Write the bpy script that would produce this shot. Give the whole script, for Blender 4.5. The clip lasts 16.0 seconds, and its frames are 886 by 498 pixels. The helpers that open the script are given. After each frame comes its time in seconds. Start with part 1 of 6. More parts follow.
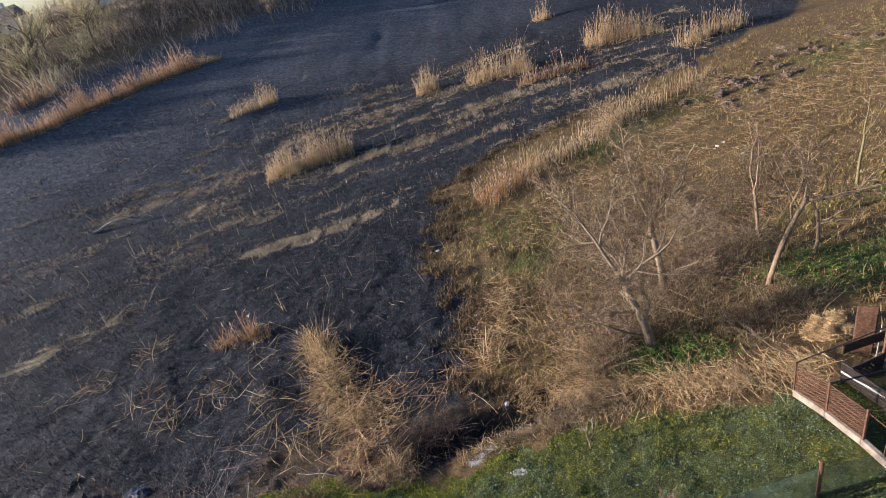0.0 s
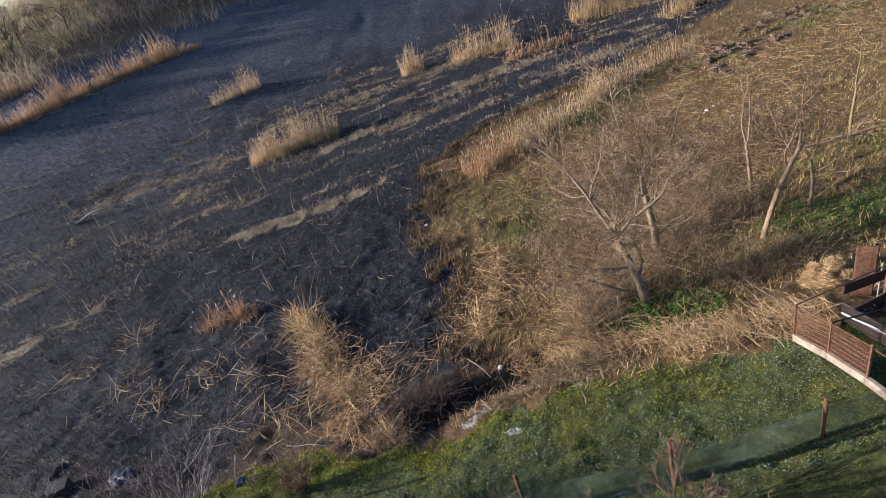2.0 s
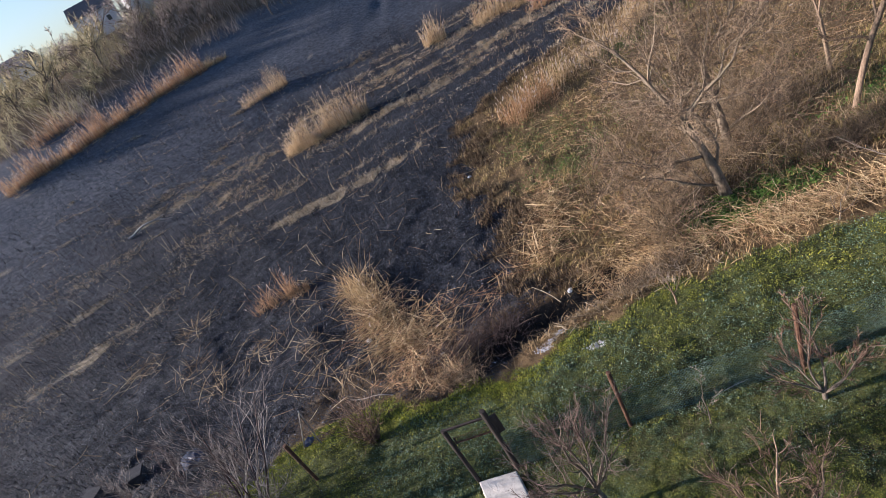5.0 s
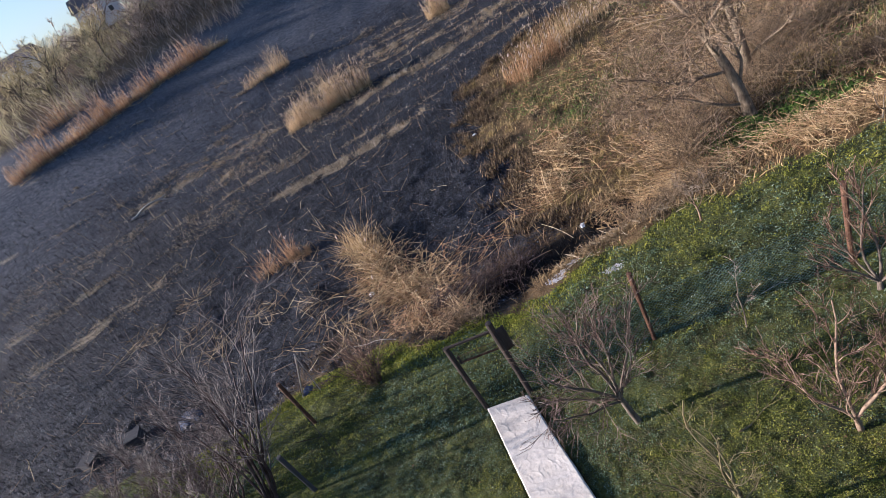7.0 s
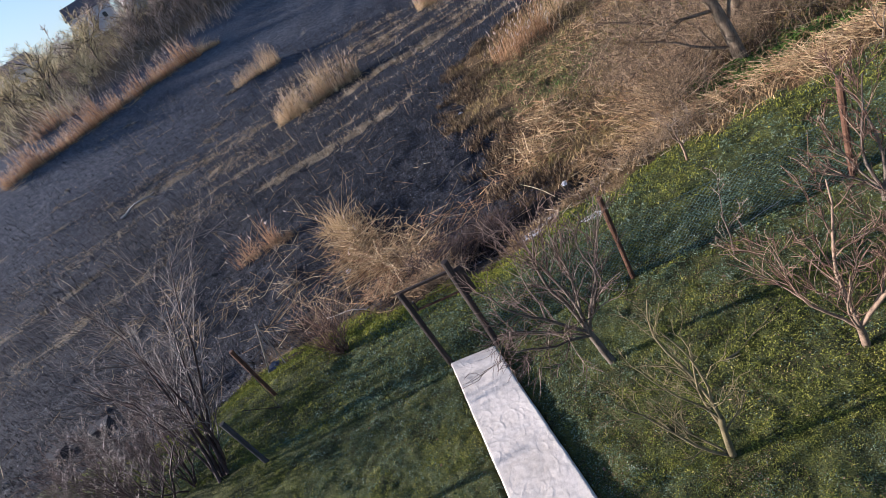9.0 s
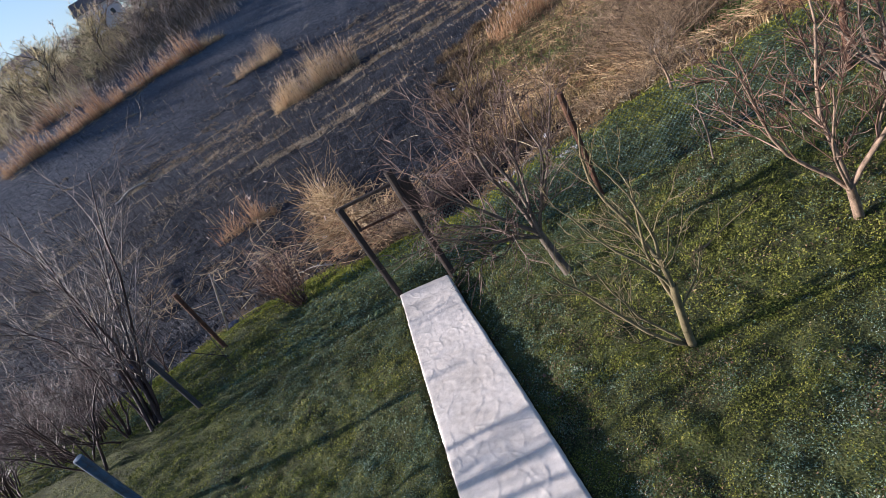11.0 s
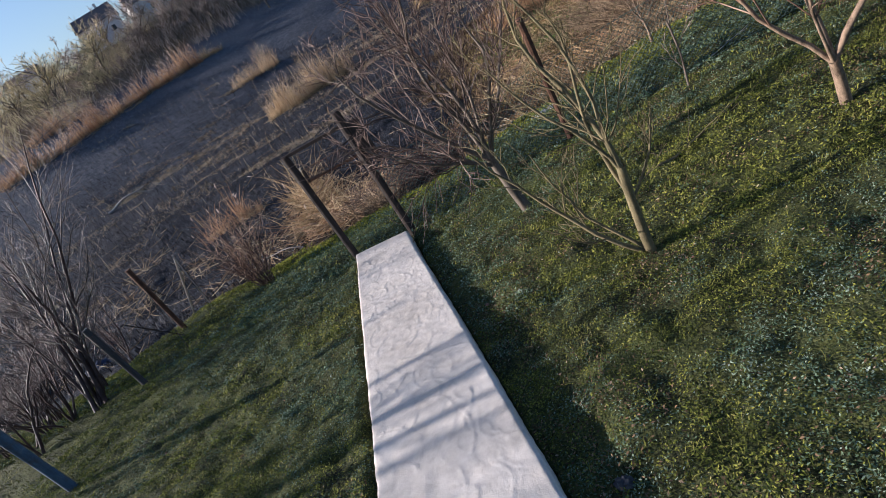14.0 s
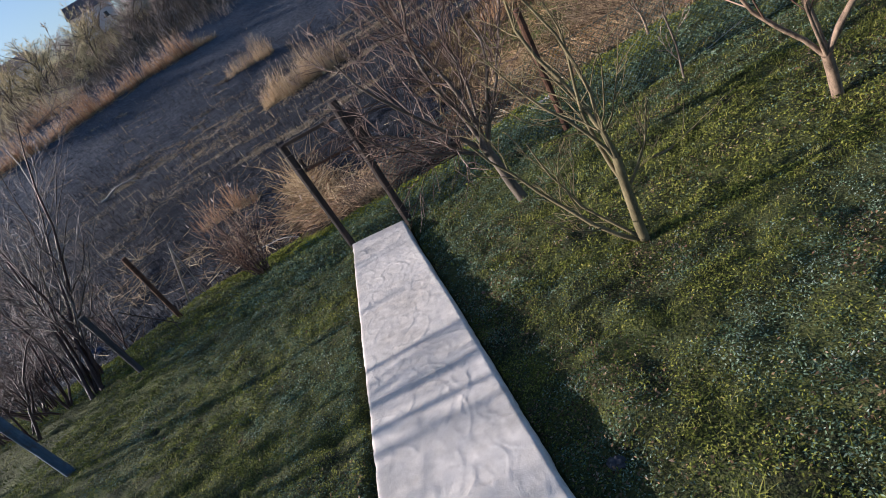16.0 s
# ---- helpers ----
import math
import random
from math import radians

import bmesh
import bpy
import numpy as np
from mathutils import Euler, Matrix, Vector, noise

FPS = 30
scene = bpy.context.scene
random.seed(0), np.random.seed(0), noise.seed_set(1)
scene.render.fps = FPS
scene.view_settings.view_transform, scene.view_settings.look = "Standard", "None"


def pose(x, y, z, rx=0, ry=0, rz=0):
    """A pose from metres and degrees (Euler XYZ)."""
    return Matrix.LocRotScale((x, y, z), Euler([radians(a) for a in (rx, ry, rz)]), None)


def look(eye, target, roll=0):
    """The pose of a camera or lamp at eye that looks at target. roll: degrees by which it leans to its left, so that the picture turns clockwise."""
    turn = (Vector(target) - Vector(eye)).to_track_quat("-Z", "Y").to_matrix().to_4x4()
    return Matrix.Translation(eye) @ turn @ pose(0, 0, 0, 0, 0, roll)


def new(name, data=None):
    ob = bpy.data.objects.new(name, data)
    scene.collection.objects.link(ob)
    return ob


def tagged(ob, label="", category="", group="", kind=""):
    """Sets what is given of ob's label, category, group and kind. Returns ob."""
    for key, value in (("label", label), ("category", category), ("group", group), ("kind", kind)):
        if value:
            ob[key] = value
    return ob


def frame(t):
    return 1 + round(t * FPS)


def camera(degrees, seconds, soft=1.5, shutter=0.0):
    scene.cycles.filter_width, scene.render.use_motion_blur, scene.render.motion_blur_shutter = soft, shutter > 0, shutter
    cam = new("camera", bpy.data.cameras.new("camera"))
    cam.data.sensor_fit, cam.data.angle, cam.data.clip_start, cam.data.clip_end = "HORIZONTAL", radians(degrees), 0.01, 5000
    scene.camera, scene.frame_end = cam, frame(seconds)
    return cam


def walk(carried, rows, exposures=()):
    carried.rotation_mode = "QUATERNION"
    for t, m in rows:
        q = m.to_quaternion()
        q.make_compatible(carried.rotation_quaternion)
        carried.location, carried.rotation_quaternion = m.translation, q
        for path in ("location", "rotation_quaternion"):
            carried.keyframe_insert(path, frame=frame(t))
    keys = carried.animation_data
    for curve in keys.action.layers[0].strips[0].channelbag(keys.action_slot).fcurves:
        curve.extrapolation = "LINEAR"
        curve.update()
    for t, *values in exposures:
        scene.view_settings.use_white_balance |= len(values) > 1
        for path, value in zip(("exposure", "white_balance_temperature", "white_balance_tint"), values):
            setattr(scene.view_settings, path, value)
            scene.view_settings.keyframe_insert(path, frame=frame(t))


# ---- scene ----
cam = camera(76.7, 16.0, 0.5)
PATH = [
    (0, (0.009, 0.044, 14.524), (-0.277, 1.742, 13.509), -17.4),
    (0.5, (-0.061, -0.013, 14.214), (-0.296, 1.667, 13.155), -16.4),
    (1, (-0.063, 0.044, 13.886), (-0.417, 1.701, 12.824), -22.7),
    (1.5, (-0.171, 0.026, 13.523), (-0.465, 1.705, 12.475), -19.1),
    (2, (-0.181, 0.032, 13.082), (-0.447, 1.713, 12.032), -18.9),
    (2.5, (-0.206, 0.121, 12.704), (-0.469, 1.792, 11.636), -18.6),
    (3, (-0.214, 0.188, 12.234), (-0.417, 1.868, 11.168), -14.6),
    (3.5, (-0.404, 0.236, 11.71), (-0.612, 1.931, 10.67), -14.5),
    (4, (-0.667, 0.306, 11.132), (-1.07, 1.978, 10.113), -26.9),
    (4.2, (-0.782, 0.303, 10.97), (-1.184, 1.975, 9.948), -26.9),
    (6.3, (-2.107, 0.262, 8.588), (-2.62, 1.921, 7.596), -35.0),
    (6.5, (-2.156, 0.245, 8.412), (-2.664, 1.903, 7.416), -32.7),
    (7, (-2.187, 0.283, 7.844), (-2.666, 1.935, 6.823), -31.6),
    (7.5, (-2.152, 0.362, 7.322), (-2.635, 2.005, 6.29), -32.7),
    (8, (-2.129, 0.421, 6.772), (-2.535, 2.07, 5.715), -28.0),
    (8.5, (-2.141, 0.462, 6.226), (-2.609, 2.102, 5.181), -31.3),
    (8.7, (-2.15, 0.497, 6.037), (-2.634, 2.148, 5.019), -33.0),
    (10.8, (-2.143, 0.59, 3.664), (-2.629, 2.266, 2.688), -32.6),
    (11, (-2.137, 0.587, 3.471), (-2.633, 2.261, 2.496), -32.2),
    (11.5, (-2.134, 0.599, 3.026), (-2.565, 2.298, 2.064), -33.8),
    (12, (-2.128, 0.635, 2.586), (-2.552, 2.344, 1.637), -34.3),
    (12.5, (-2.113, 0.664, 2.252), (-2.564, 2.371, 1.313), -35.8),
    (13, (-2.092, 0.708, 2.05), (-2.638, 2.401, 1.136), -37.2),
    (13.5, (-2.086, 0.723, 1.993), (-2.624, 2.426, 1.094), -36.5),
    (14, (-2.088, 0.731, 1.96), (-2.574, 2.434, 1.03), -32.5),
    (14.5, (-2.096, 0.701, 1.964), (-2.559, 2.398, 1.014), -33.0),
    (15, (-2.102, 0.674, 1.983), (-2.565, 2.365, 1.019), -32.5),
    (15.5, (-2.106, 0.661, 1.983), (-2.587, 2.35, 1.026), -33.2),
    (16, (-2.108, 0.659, 1.982), (-2.588, 2.345, 1.021), -32.1),
]
walk(cam, [(t, look(eye, target, roll)) for t, eye, target, roll in PATH], [(0.0, 1.40, 5200, 14), (8.0, 1.39, 4960, 18), (16.0, 1.04, 4950, 15)])

# ---- light: a low morning sun from the west side, clear sky ----
SUN_EL, SUN_AZ = 14.0, 268.0
world = bpy.data.worlds.new("sky")
scene.world = world
world.use_nodes = True
wn = world.node_tree.nodes
sky = wn.new("ShaderNodeTexSky")
sky.sky_type = "NISHITA"
sky.sun_disc = False
sky.sun_elevation, sky.sun_rotation = radians(SUN_EL), radians(SUN_AZ)
sky.air_density, sky.dust_density = 1.0, 1.5
wn["Background"].inputs["Strength"].default_value = 0.066
world.node_tree.links.new(sky.outputs[0], wn["Background"].inputs["Color"])
sun_data = bpy.data.lights.new("sun", "SUN")
sun_data.energy, sun_data.angle, sun_data.color = 5.0, radians(0.55), (1.0, 0.79, 0.57)
sun = new("sun", sun_data)
a, e = radians(SUN_AZ), radians(SUN_EL)
sun.matrix_world = look((0, 0, 60), (-math.sin(a) * math.cos(e), -math.cos(a) * math.cos(e), 60 - math.sin(e)))

# ---- materials ----
def shader(name, rough=0.8, metal=0.0, spec=0.3):
    m = bpy.data.materials.new(name)
    m.use_nodes = True
    b = m.node_tree.nodes["Principled BSDF"]
    b.inputs["Roughness"].default_value, b.inputs["Metallic"].default_value = rough, metal
    b.inputs["Specular IOR Level"].default_value = spec
    return m, m.node_tree.nodes, m.node_tree.links, b


def tex(nodes, links, scale, detail=4.0, rough=0.6, stretch=None, kind="ShaderNodeTexNoise"):
    """A noise in metres; stretch: factors for the three axes."""
    co = nodes.new("ShaderNodeTexCoord")
    mp = nodes.new("ShaderNodeMapping")
    mp.inputs["Scale"].default_value = stretch or (1, 1, 1)
    links.new(co.outputs["Object"], mp.inputs["Vector"])
    n = nodes.new(kind)
    n.inputs["Scale"].default_value = scale
    if kind == "ShaderNodeTexNoise":
        n.inputs["Detail"].default_value, n.inputs["Roughness"].default_value = detail, rough
    links.new(mp.outputs[0], n.inputs["Vector"])
    return n


def ramp(nodes, links, source, stops):
    r = nodes.new("ShaderNodeValToRGB")
    el = r.color_ramp.elements
    while len(el) < len(stops):
        el.new(0.5)
    for one, (p, c) in zip(el, stops):
        one.position, one.color = p, (*c, 1)
    links.new(source, r.inputs["Fac"])
    return r.outputs["Color"]


def mix(nodes, links, fac, a, b, blend="MIX"):
    n = nodes.new("ShaderNodeMix")
    n.data_type, n.blend_type = "RGBA", blend
    for socket, value in ((n.inputs[0], fac), (n.inputs[6], a), (n.inputs[7], b)):
        if isinstance(value, (int, float)):
            socket.default_value = value
        elif isinstance(value, tuple):
            socket.default_value = (*value, 1)
        else:
            links.new(value, socket)
    return n.outputs[2]


def maths(nodes, links, op, a, b=0.0, clamp=False):
    n = nodes.new("ShaderNodeMath")
    n.operation, n.use_clamp = op, clamp
    for socket, value in zip(n.inputs, (a, b)):
        if isinstance(value, (int, float)):
            socket.default_value = value
        else:
            links.new(value, socket)
    return n.outputs[0]


def bump(nodes, links, bsdf, height, strength=0.5, distance=0.02):
    n = nodes.new("ShaderNodeBump")
    n.inputs["Strength"].default_value, n.inputs["Distance"].default_value = strength, distance
    links.new(height, n.inputs["Height"])
    links.new(n.outputs[0], bsdf.inputs["Normal"])


def fibre(name, stops, rough=0.75, mottle=3.0, gloss=0.2, island=0.75, patch=0.5, clump=0.0, size=9.0):
    """Stalks, blades, twigs: each island its own shade out of a ramp, mottled along its length."""
    m, n, l, b = shader(name, rough, 0, gloss)
    g = n.new("ShaderNodeNewGeometry")
    t = tex(n, l, mottle, 2)
    v = maths(n, l, "ADD", maths(n, l, "MULTIPLY", g.outputs["Random Per Island"], island), maths(n, l, "MULTIPLY", t.outputs[0], patch))
    if clump:
        k = tex(n, l, size, 3, 0.65)
        v = maths(n, l, "ADD", v, maths(n, l, "MULTIPLY", maths(n, l, "SUBTRACT", k.outputs[0], 0.5), clump))
    l.new(ramp(n, l, maths(n, l, "SUBTRACT", v, (island + patch - 1) / 2), stops), b.inputs["Base Color"])
    return m


def surface(name, stops, scale, rough=0.8, metal=0.0, bumps=0.4, depth=0.01, stretch=None, fine=None, stain=None):
    """A solid surface: two scales of noise, relief, and an optional stain colour in patches."""
    m, n, l, b = shader(name, rough, metal)
    t1, t2 = tex(n, l, scale, 6, 0.65, stretch), tex(n, l, fine or scale * 9, 3, 0.6, stretch)
    v = maths(n, l, "ADD", maths(n, l, "MULTIPLY", t1.outputs[0], 0.65), maths(n, l, "MULTIPLY", t2.outputs[0], 0.35))
    c = ramp(n, l, v, stops)
    if stain:
        t3 = tex(n, l, scale * 0.35, 5, 0.7)
        c = mix(n, l, ramp(n, l, t3.outputs[0], [(0.5, (0, 0, 0)), (0.68, (1, 1, 1))]), c, stain)
    l.new(c, b.inputs["Base Color"])
    bump(n, l, b, v, bumps, depth)
    return m


M_BARK_GREY = surface("bark_grey", [(0.34, (0.045, 0.034, 0.026)), (0.6, (0.185, 0.15, 0.11))], 14, 0.9, 0, 0.8, 0.01, (1, 1, 0.3))
M_BARK_OLIVE = surface("bark_olive", [(0.3, (0.06, 0.05, 0.025)), (0.6, (0.215, 0.175, 0.085))], 14, 0.9, 0, 0.8, 0.008, (1, 1, 0.3))
M_BARK_PALE = surface("bark_pale", [(0.36, (0.075, 0.052, 0.034)), (0.6, (0.31, 0.22, 0.14))], 22, 0.85, 0, 0.7, 0.008, (1, 1, 0.3))
M_BARK_TAN = surface("bark_tan", [(0.34, (0.07, 0.052, 0.034)), (0.6, (0.29, 0.225, 0.15))], 14, 0.9, 0, 0.8, 0.012, (1, 1, 0.3))
M_TWIG_GREY = fibre("twig_grey", [(0.1, (0.10, 0.075, 0.055)), (0.5, (0.25, 0.195, 0.145)), (0.9, (0.42, 0.35, 0.27))])
M_TWIG_BRONZE = fibre("twig_bronze", [(0.1, (0.045, 0.030, 0.024)), (0.5, (0.125, 0.085, 0.064)), (0.85, (0.27, 0.205, 0.16)), (0.97, (0.42, 0.35, 0.29))])
M_TWIG_RED = fibre("twig_red", [(0.1, (0.045, 0.026, 0.018)), (0.5, (0.15, 0.088, 0.056)), (0.9, (0.34, 0.24, 0.165))])
M_TWIG_BROWN = fibre("twig_brown", [(0.1, (0.08, 0.055, 0.035)), (0.5, (0.21, 0.145, 0.09)), (0.9, (0.36, 0.27, 0.175))])
M_TWIG_DARK = fibre("twig_dark", [(0.1, (0.014, 0.009, 0.009)), (0.5, (0.052, 0.031, 0.027)), (0.8, (0.125, 0.085, 0.07)), (0.95, (0.33, 0.27, 0.235))], 0.6, 5.0, 0.35, 0.5, 0.9)
M_TWIG_SILVER = fibre("twig_silver", [(0.1, (0.035, 0.026, 0.022)), (0.5, (0.12, 0.098, 0.085)), (0.8, (0.26, 0.225, 0.20)), (0.96, (0.46, 0.42, 0.38))], 0.6, 5.0, 0.3, 0.5, 0.9)
M_TWIG_THICKET = fibre("twig_thicket", [(0.1, (0.05, 0.038, 0.03)), (0.45, (0.135, 0.093, 0.056)), (0.8, (0.33, 0.24, 0.145)), (0.97, (0.52, 0.41, 0.27))])
M_TWIG_YELLOW = fibre("twig_yellow", [(0.1, (0.25, 0.20, 0.10)), (0.5, (0.45, 0.38, 0.20)), (0.9, (0.58, 0.5, 0.3))])
M_TWIG_FAR = fibre("twig_far", [(0.1, (0.16, 0.125, 0.10)), (0.5, (0.30, 0.24, 0.19)), (0.9, (0.44, 0.37, 0.30))])
M_REED = fibre("dry_reed", [(0.05, (0.22, 0.14, 0.07)), (0.4, (0.42, 0.29, 0.15)), (0.75, (0.56, 0.42, 0.23)), (0.95, (0.66, 0.54, 0.34))])
M_REED_RUST = fibre("rusty_reed", [(0.05, (0.16, 0.085, 0.045)), (0.45, (0.34, 0.19, 0.09)), (0.9, (0.52, 0.36, 0.19))])
M_STRAW = fibre("fallen_straw", [(0.05, (0.06, 0.04, 0.022)), (0.35, (0.20, 0.135, 0.07)), (0.7, (0.42, 0.32, 0.17)), (0.95, (0.62, 0.53, 0.35))])
M_PLUME = fibre("reed_plume", [(0.1, (0.26, 0.2, 0.15)), (0.9, (0.5, 0.43, 0.36))])
M_CHAR = fibre("charred_stubble", [(0.1, (0.007, 0.007, 0.008)), (0.6, (0.022, 0.020, 0.020)), (0.85, (0.06, 0.05, 0.042)), (0.97, (0.2, 0.16, 0.11))])
M_GRASS = fibre("lawn_grass", [(0.08, (0.022, 0.028, 0.008)), (0.33, (0.075, 0.09, 0.015)), (0.6, (0.165, 0.17, 0.03)), (0.82, (0.235, 0.225, 0.05)), (0.97, (0.35, 0.295, 0.15))], 0.7, 2.2, 0.1, 0.4, 1.0, 1.2, 10.0)
M_LUSH = fibre("lush_grass", [(0.1, (0.06, 0.075, 0.01)), (0.5, (0.24, 0.26, 0.02)), (0.95, (0.44, 0.40, 0.05))], 0.7, 1.5, 0.1, 0.5, 0.5, 1.0, 6.0)
M_GOLD = fibre("golden_straw", [(0.08, (0.07, 0.042, 0.02)), (0.35, (0.28, 0.18, 0.08)), (0.7, (0.50, 0.36, 0.17)), (0.95, (0.70, 0.57, 0.34))], 0.6, 3.0, 0.3)
M_BLEACHED = fibre("bleached_straw", [(0.05, (0.12, 0.09, 0.055)), (0.4, (0.34, 0.27, 0.17)), (0.75, (0.52, 0.43, 0.29)), (0.95, (0.68, 0.60, 0.45))])
M_BRAMBLE = fibre("bramble_cane", [(0.1, (0.045, 0.032, 0.02)), (0.5, (0.17, 0.12, 0.07)), (0.85, (0.37, 0.275, 0.165)), (0.97, (0.55, 0.44, 0.28))], 0.7, 2.0, 0.25, 0.7, 0.7)
M_WEED = fibre("green_weed", [(0.1, (0.03, 0.055, 0.012)), (0.5, (0.07, 0.125, 0.02)), (0.95, (0.15, 0.20, 0.045))], 0.7, 1.2, 0.1)
M_DRYGRASS = fibre("dry_grass", [(0.05, (0.06, 0.04, 0.02)), (0.4, (0.18, 0.12, 0.052)), (0.75, (0.37, 0.255, 0.115)), (0.96, (0.54, 0.40, 0.21))], 0.8, 0.8)
M_TUSSOCK = fibre("scorched_tussock", [(0.05, (0.02, 0.014, 0.009)), (0.45, (0.075, 0.05, 0.026)), (0.8, (0.2, 0.14, 0.07)), (0.97, (0.42, 0.32, 0.18))], 0.8, 1.5)
M_RUST = surface("rusty_steel", [(0.3, (0.04, 0.024, 0.016)), (0.5, (0.11, 0.058, 0.034)), (0.7, (0.23, 0.13, 0.075))], 9, 0.85, 0.2, 0.5, 0.004)
M_DARKRUST = surface("dark_rust", [(0.3, (0.03, 0.018, 0.012)), (0.6, (0.085, 0.048, 0.03))], 7, 0.85, 0.2, 0.5, 0.004)
M_DARKWOOD = surface("dark_weathered_wood", [(0.3, (0.022, 0.017, 0.014)), (0.6, (0.06, 0.045, 0.035))], 8, 0.85, 0, 0.6, 0.006, (1, 1, 0.15))
M_PLANK = surface("grey_plank", [(0.3, (0.20, 0.18, 0.16)), (0.65, (0.42, 0.39, 0.35))], 8, 0.85, 0, 0.5, 0.004, (1, 1, 0.15))
M_BLUEPAINT = surface("flaking_blue_paint", [(0.3, (0.04, 0.055, 0.08)), (0.55, (0.07, 0.11, 0.16)), (0.75, (0.2, 0.22, 0.24))], 10, 0.7, 0, 0.5, 0.004, None, None, (0.06, 0.045, 0.035))
M_OLDPOST = surface("old_post", [(0.3, (0.03, 0.028, 0.028)), (0.55, (0.065, 0.06, 0.058)), (0.75, (0.10, 0.11, 0.12))], 10, 0.8, 0, 0.5, 0.004, (1, 1, 0.2))
M_WIRE = surface("green_wire", [(0.3, (0.05, 0.085, 0.07)), (0.7, (0.13, 0.18, 0.15))], 30, 0.6, 0.3, 0.1, 0.001)
M_WHITE = surface("white_plastic", [(0.3, (0.55, 0.55, 0.55)), (0.7, (0.82, 0.82, 0.80))], 9, 0.5, 0, 0.3, 0.01)
M_HAY = fibre("hay", [(0.12, (0.10, 0.06, 0.03)), (0.5, (0.45, 0.31, 0.15)), (0.95, (0.62, 0.48, 0.27))])

# ---- building tools ----
RNG = np.random.default_rng(7)


def smooth_noise(x, y, size, seed):
    """Value noise in -1..1 over the plan, with cells of that size."""
    table = np.random.default_rng(seed).uniform(-1, 1, (256, 256))
    gx, gy = np.asarray(x, float) / size, np.asarray(y, float) / size
    ix, iy = np.floor(gx).astype(int), np.floor(gy).astype(int)
    fx, fy = gx - ix, gy - iy
    fx, fy = fx * fx * (3 - 2 * fx), fy * fy * (3 - 2 * fy)
    q = lambda i, j: table[(ix + i) % 256, (iy + j) % 256]
    return (q(0, 0) * (1 - fx) + q(1, 0) * fx) * (1 - fy) + (q(0, 1) * (1 - fx) + q(1, 1) * fx) * fy


def softplus(t, s):
    return s * np.logaddexp(0, np.asarray(t, float) / s)


# the hillside's section: distance down the slope, height
SECTION = np.array([(-30, 5.5), (-10, 1.75), (0, -0.05), (4, -0.72), (9, -1.6), (12.5, -2.25), (17, -3.6), (21, -4.5), (24, -5.3), (30, -5.9), (41, -6.6), (60, -7.0), (900, -7.6)])
_u = np.arange(-60, 900, 0.25)
_k = np.exp(-(np.arange(-24, 25) * 0.125) ** 2 / 2)
_v = np.convolve(np.pad(np.interp(_u, SECTION[:, 0], SECTION[:, 1]), 24, "edge"), _k / _k.sum(), "valid")
PATH_A, PATH_D = np.array((-5.25, 8.8)), np.array((0.2896, -0.9571))   # the path's far end and its way uphill
PATH_N = np.array((0.9571, 0.2896))


def path_coords(x, y):
    dx, dy = np.asarray(x, float) - PATH_A[0], np.asarray(y, float) - PATH_A[1]
    return dx * PATH_D[0] + dy * PATH_D[1], dx * PATH_N[0] + dy * PATH_N[1]


def base(x, y):
    """The smooth lie of the land."""
    x, y = np.asarray(x, float), np.asarray(y, float)
    u = y - 0.35 * np.clip(x, -60, 60)
    z = np.interp(u, _u, _v) + 0.035 * softplus(x - 3, 3) * np.exp(-((u - 24) / 16) ** 2)
    z = z + 0.45 * np.exp(-((x - 8.5) / 3) ** 2 - ((y - 11.5) / 3) ** 2)
    z = z + 0.33 * np.exp(-((x + 11.9) / 2.2) ** 2 - ((y - 11.8) / 3.2) ** 2)
    w = -0.7 * x + 0.71 * y
    return z + 0.2 * softplus(w - 74, 5) - 0.22 * softplus(w - 190, 8) + 0.045 * softplus(x + 125, 12) * step((w - 130) / 60)


def lawn_edge(x):
    return 13.9 + 0.5 * np.sin(0.5 * np.asarray(x, float) + 1) + 0.25 * np.sin(1.7 * np.asarray(x, float))


def burn_edge(y):
    return np.interp(y, [13, 16, 20, 26, 35, 44, 50, 57, 64, 90, 200], [-4, -3.5, -3.4, -4, -6.3, -6, -3.2, 11, 24, 62, 220])


def step(t):
    t = np.clip(t, 0, 1)
    return t * t * (3 - 2 * t)


def ditch(x, y):
    """Depth of the small black ditch below the lawn."""
    c = 15.2 + 0.25 * (np.asarray(x, float) + 5)
    c = c + 0.35 * smooth_noise(x, y, 1.3, 15)
    return 0.62 * (1 + 0.35 * smooth_noise(x, y, 0.7, 16)) * np.exp(-((y - c) / 1.0) ** 2) * step((np.asarray(x, float) + 6.6) / 1.2) * step((1.5 - np.asarray(x, float)) / 2)


def lawn(x, y):
    n = 0.5 * smooth_noise(x, y, 0.9, 3) + 0.3 * smooth_noise(x, y, 0.35, 4)
    return step((lawn_edge(x) + n - y) / 0.8)


def burnt(x, y):
    n = 1.2 * smooth_noise(x, y, 3.0, 5) + 1.1 * smooth_noise(x, y, 1.1, 6) + 0.8 * smooth_noise(x, y, 0.45, 7)
    return step((burn_edge(y) + n + 1.2 - x) / 3.2) * (1 - lawn(x, y))


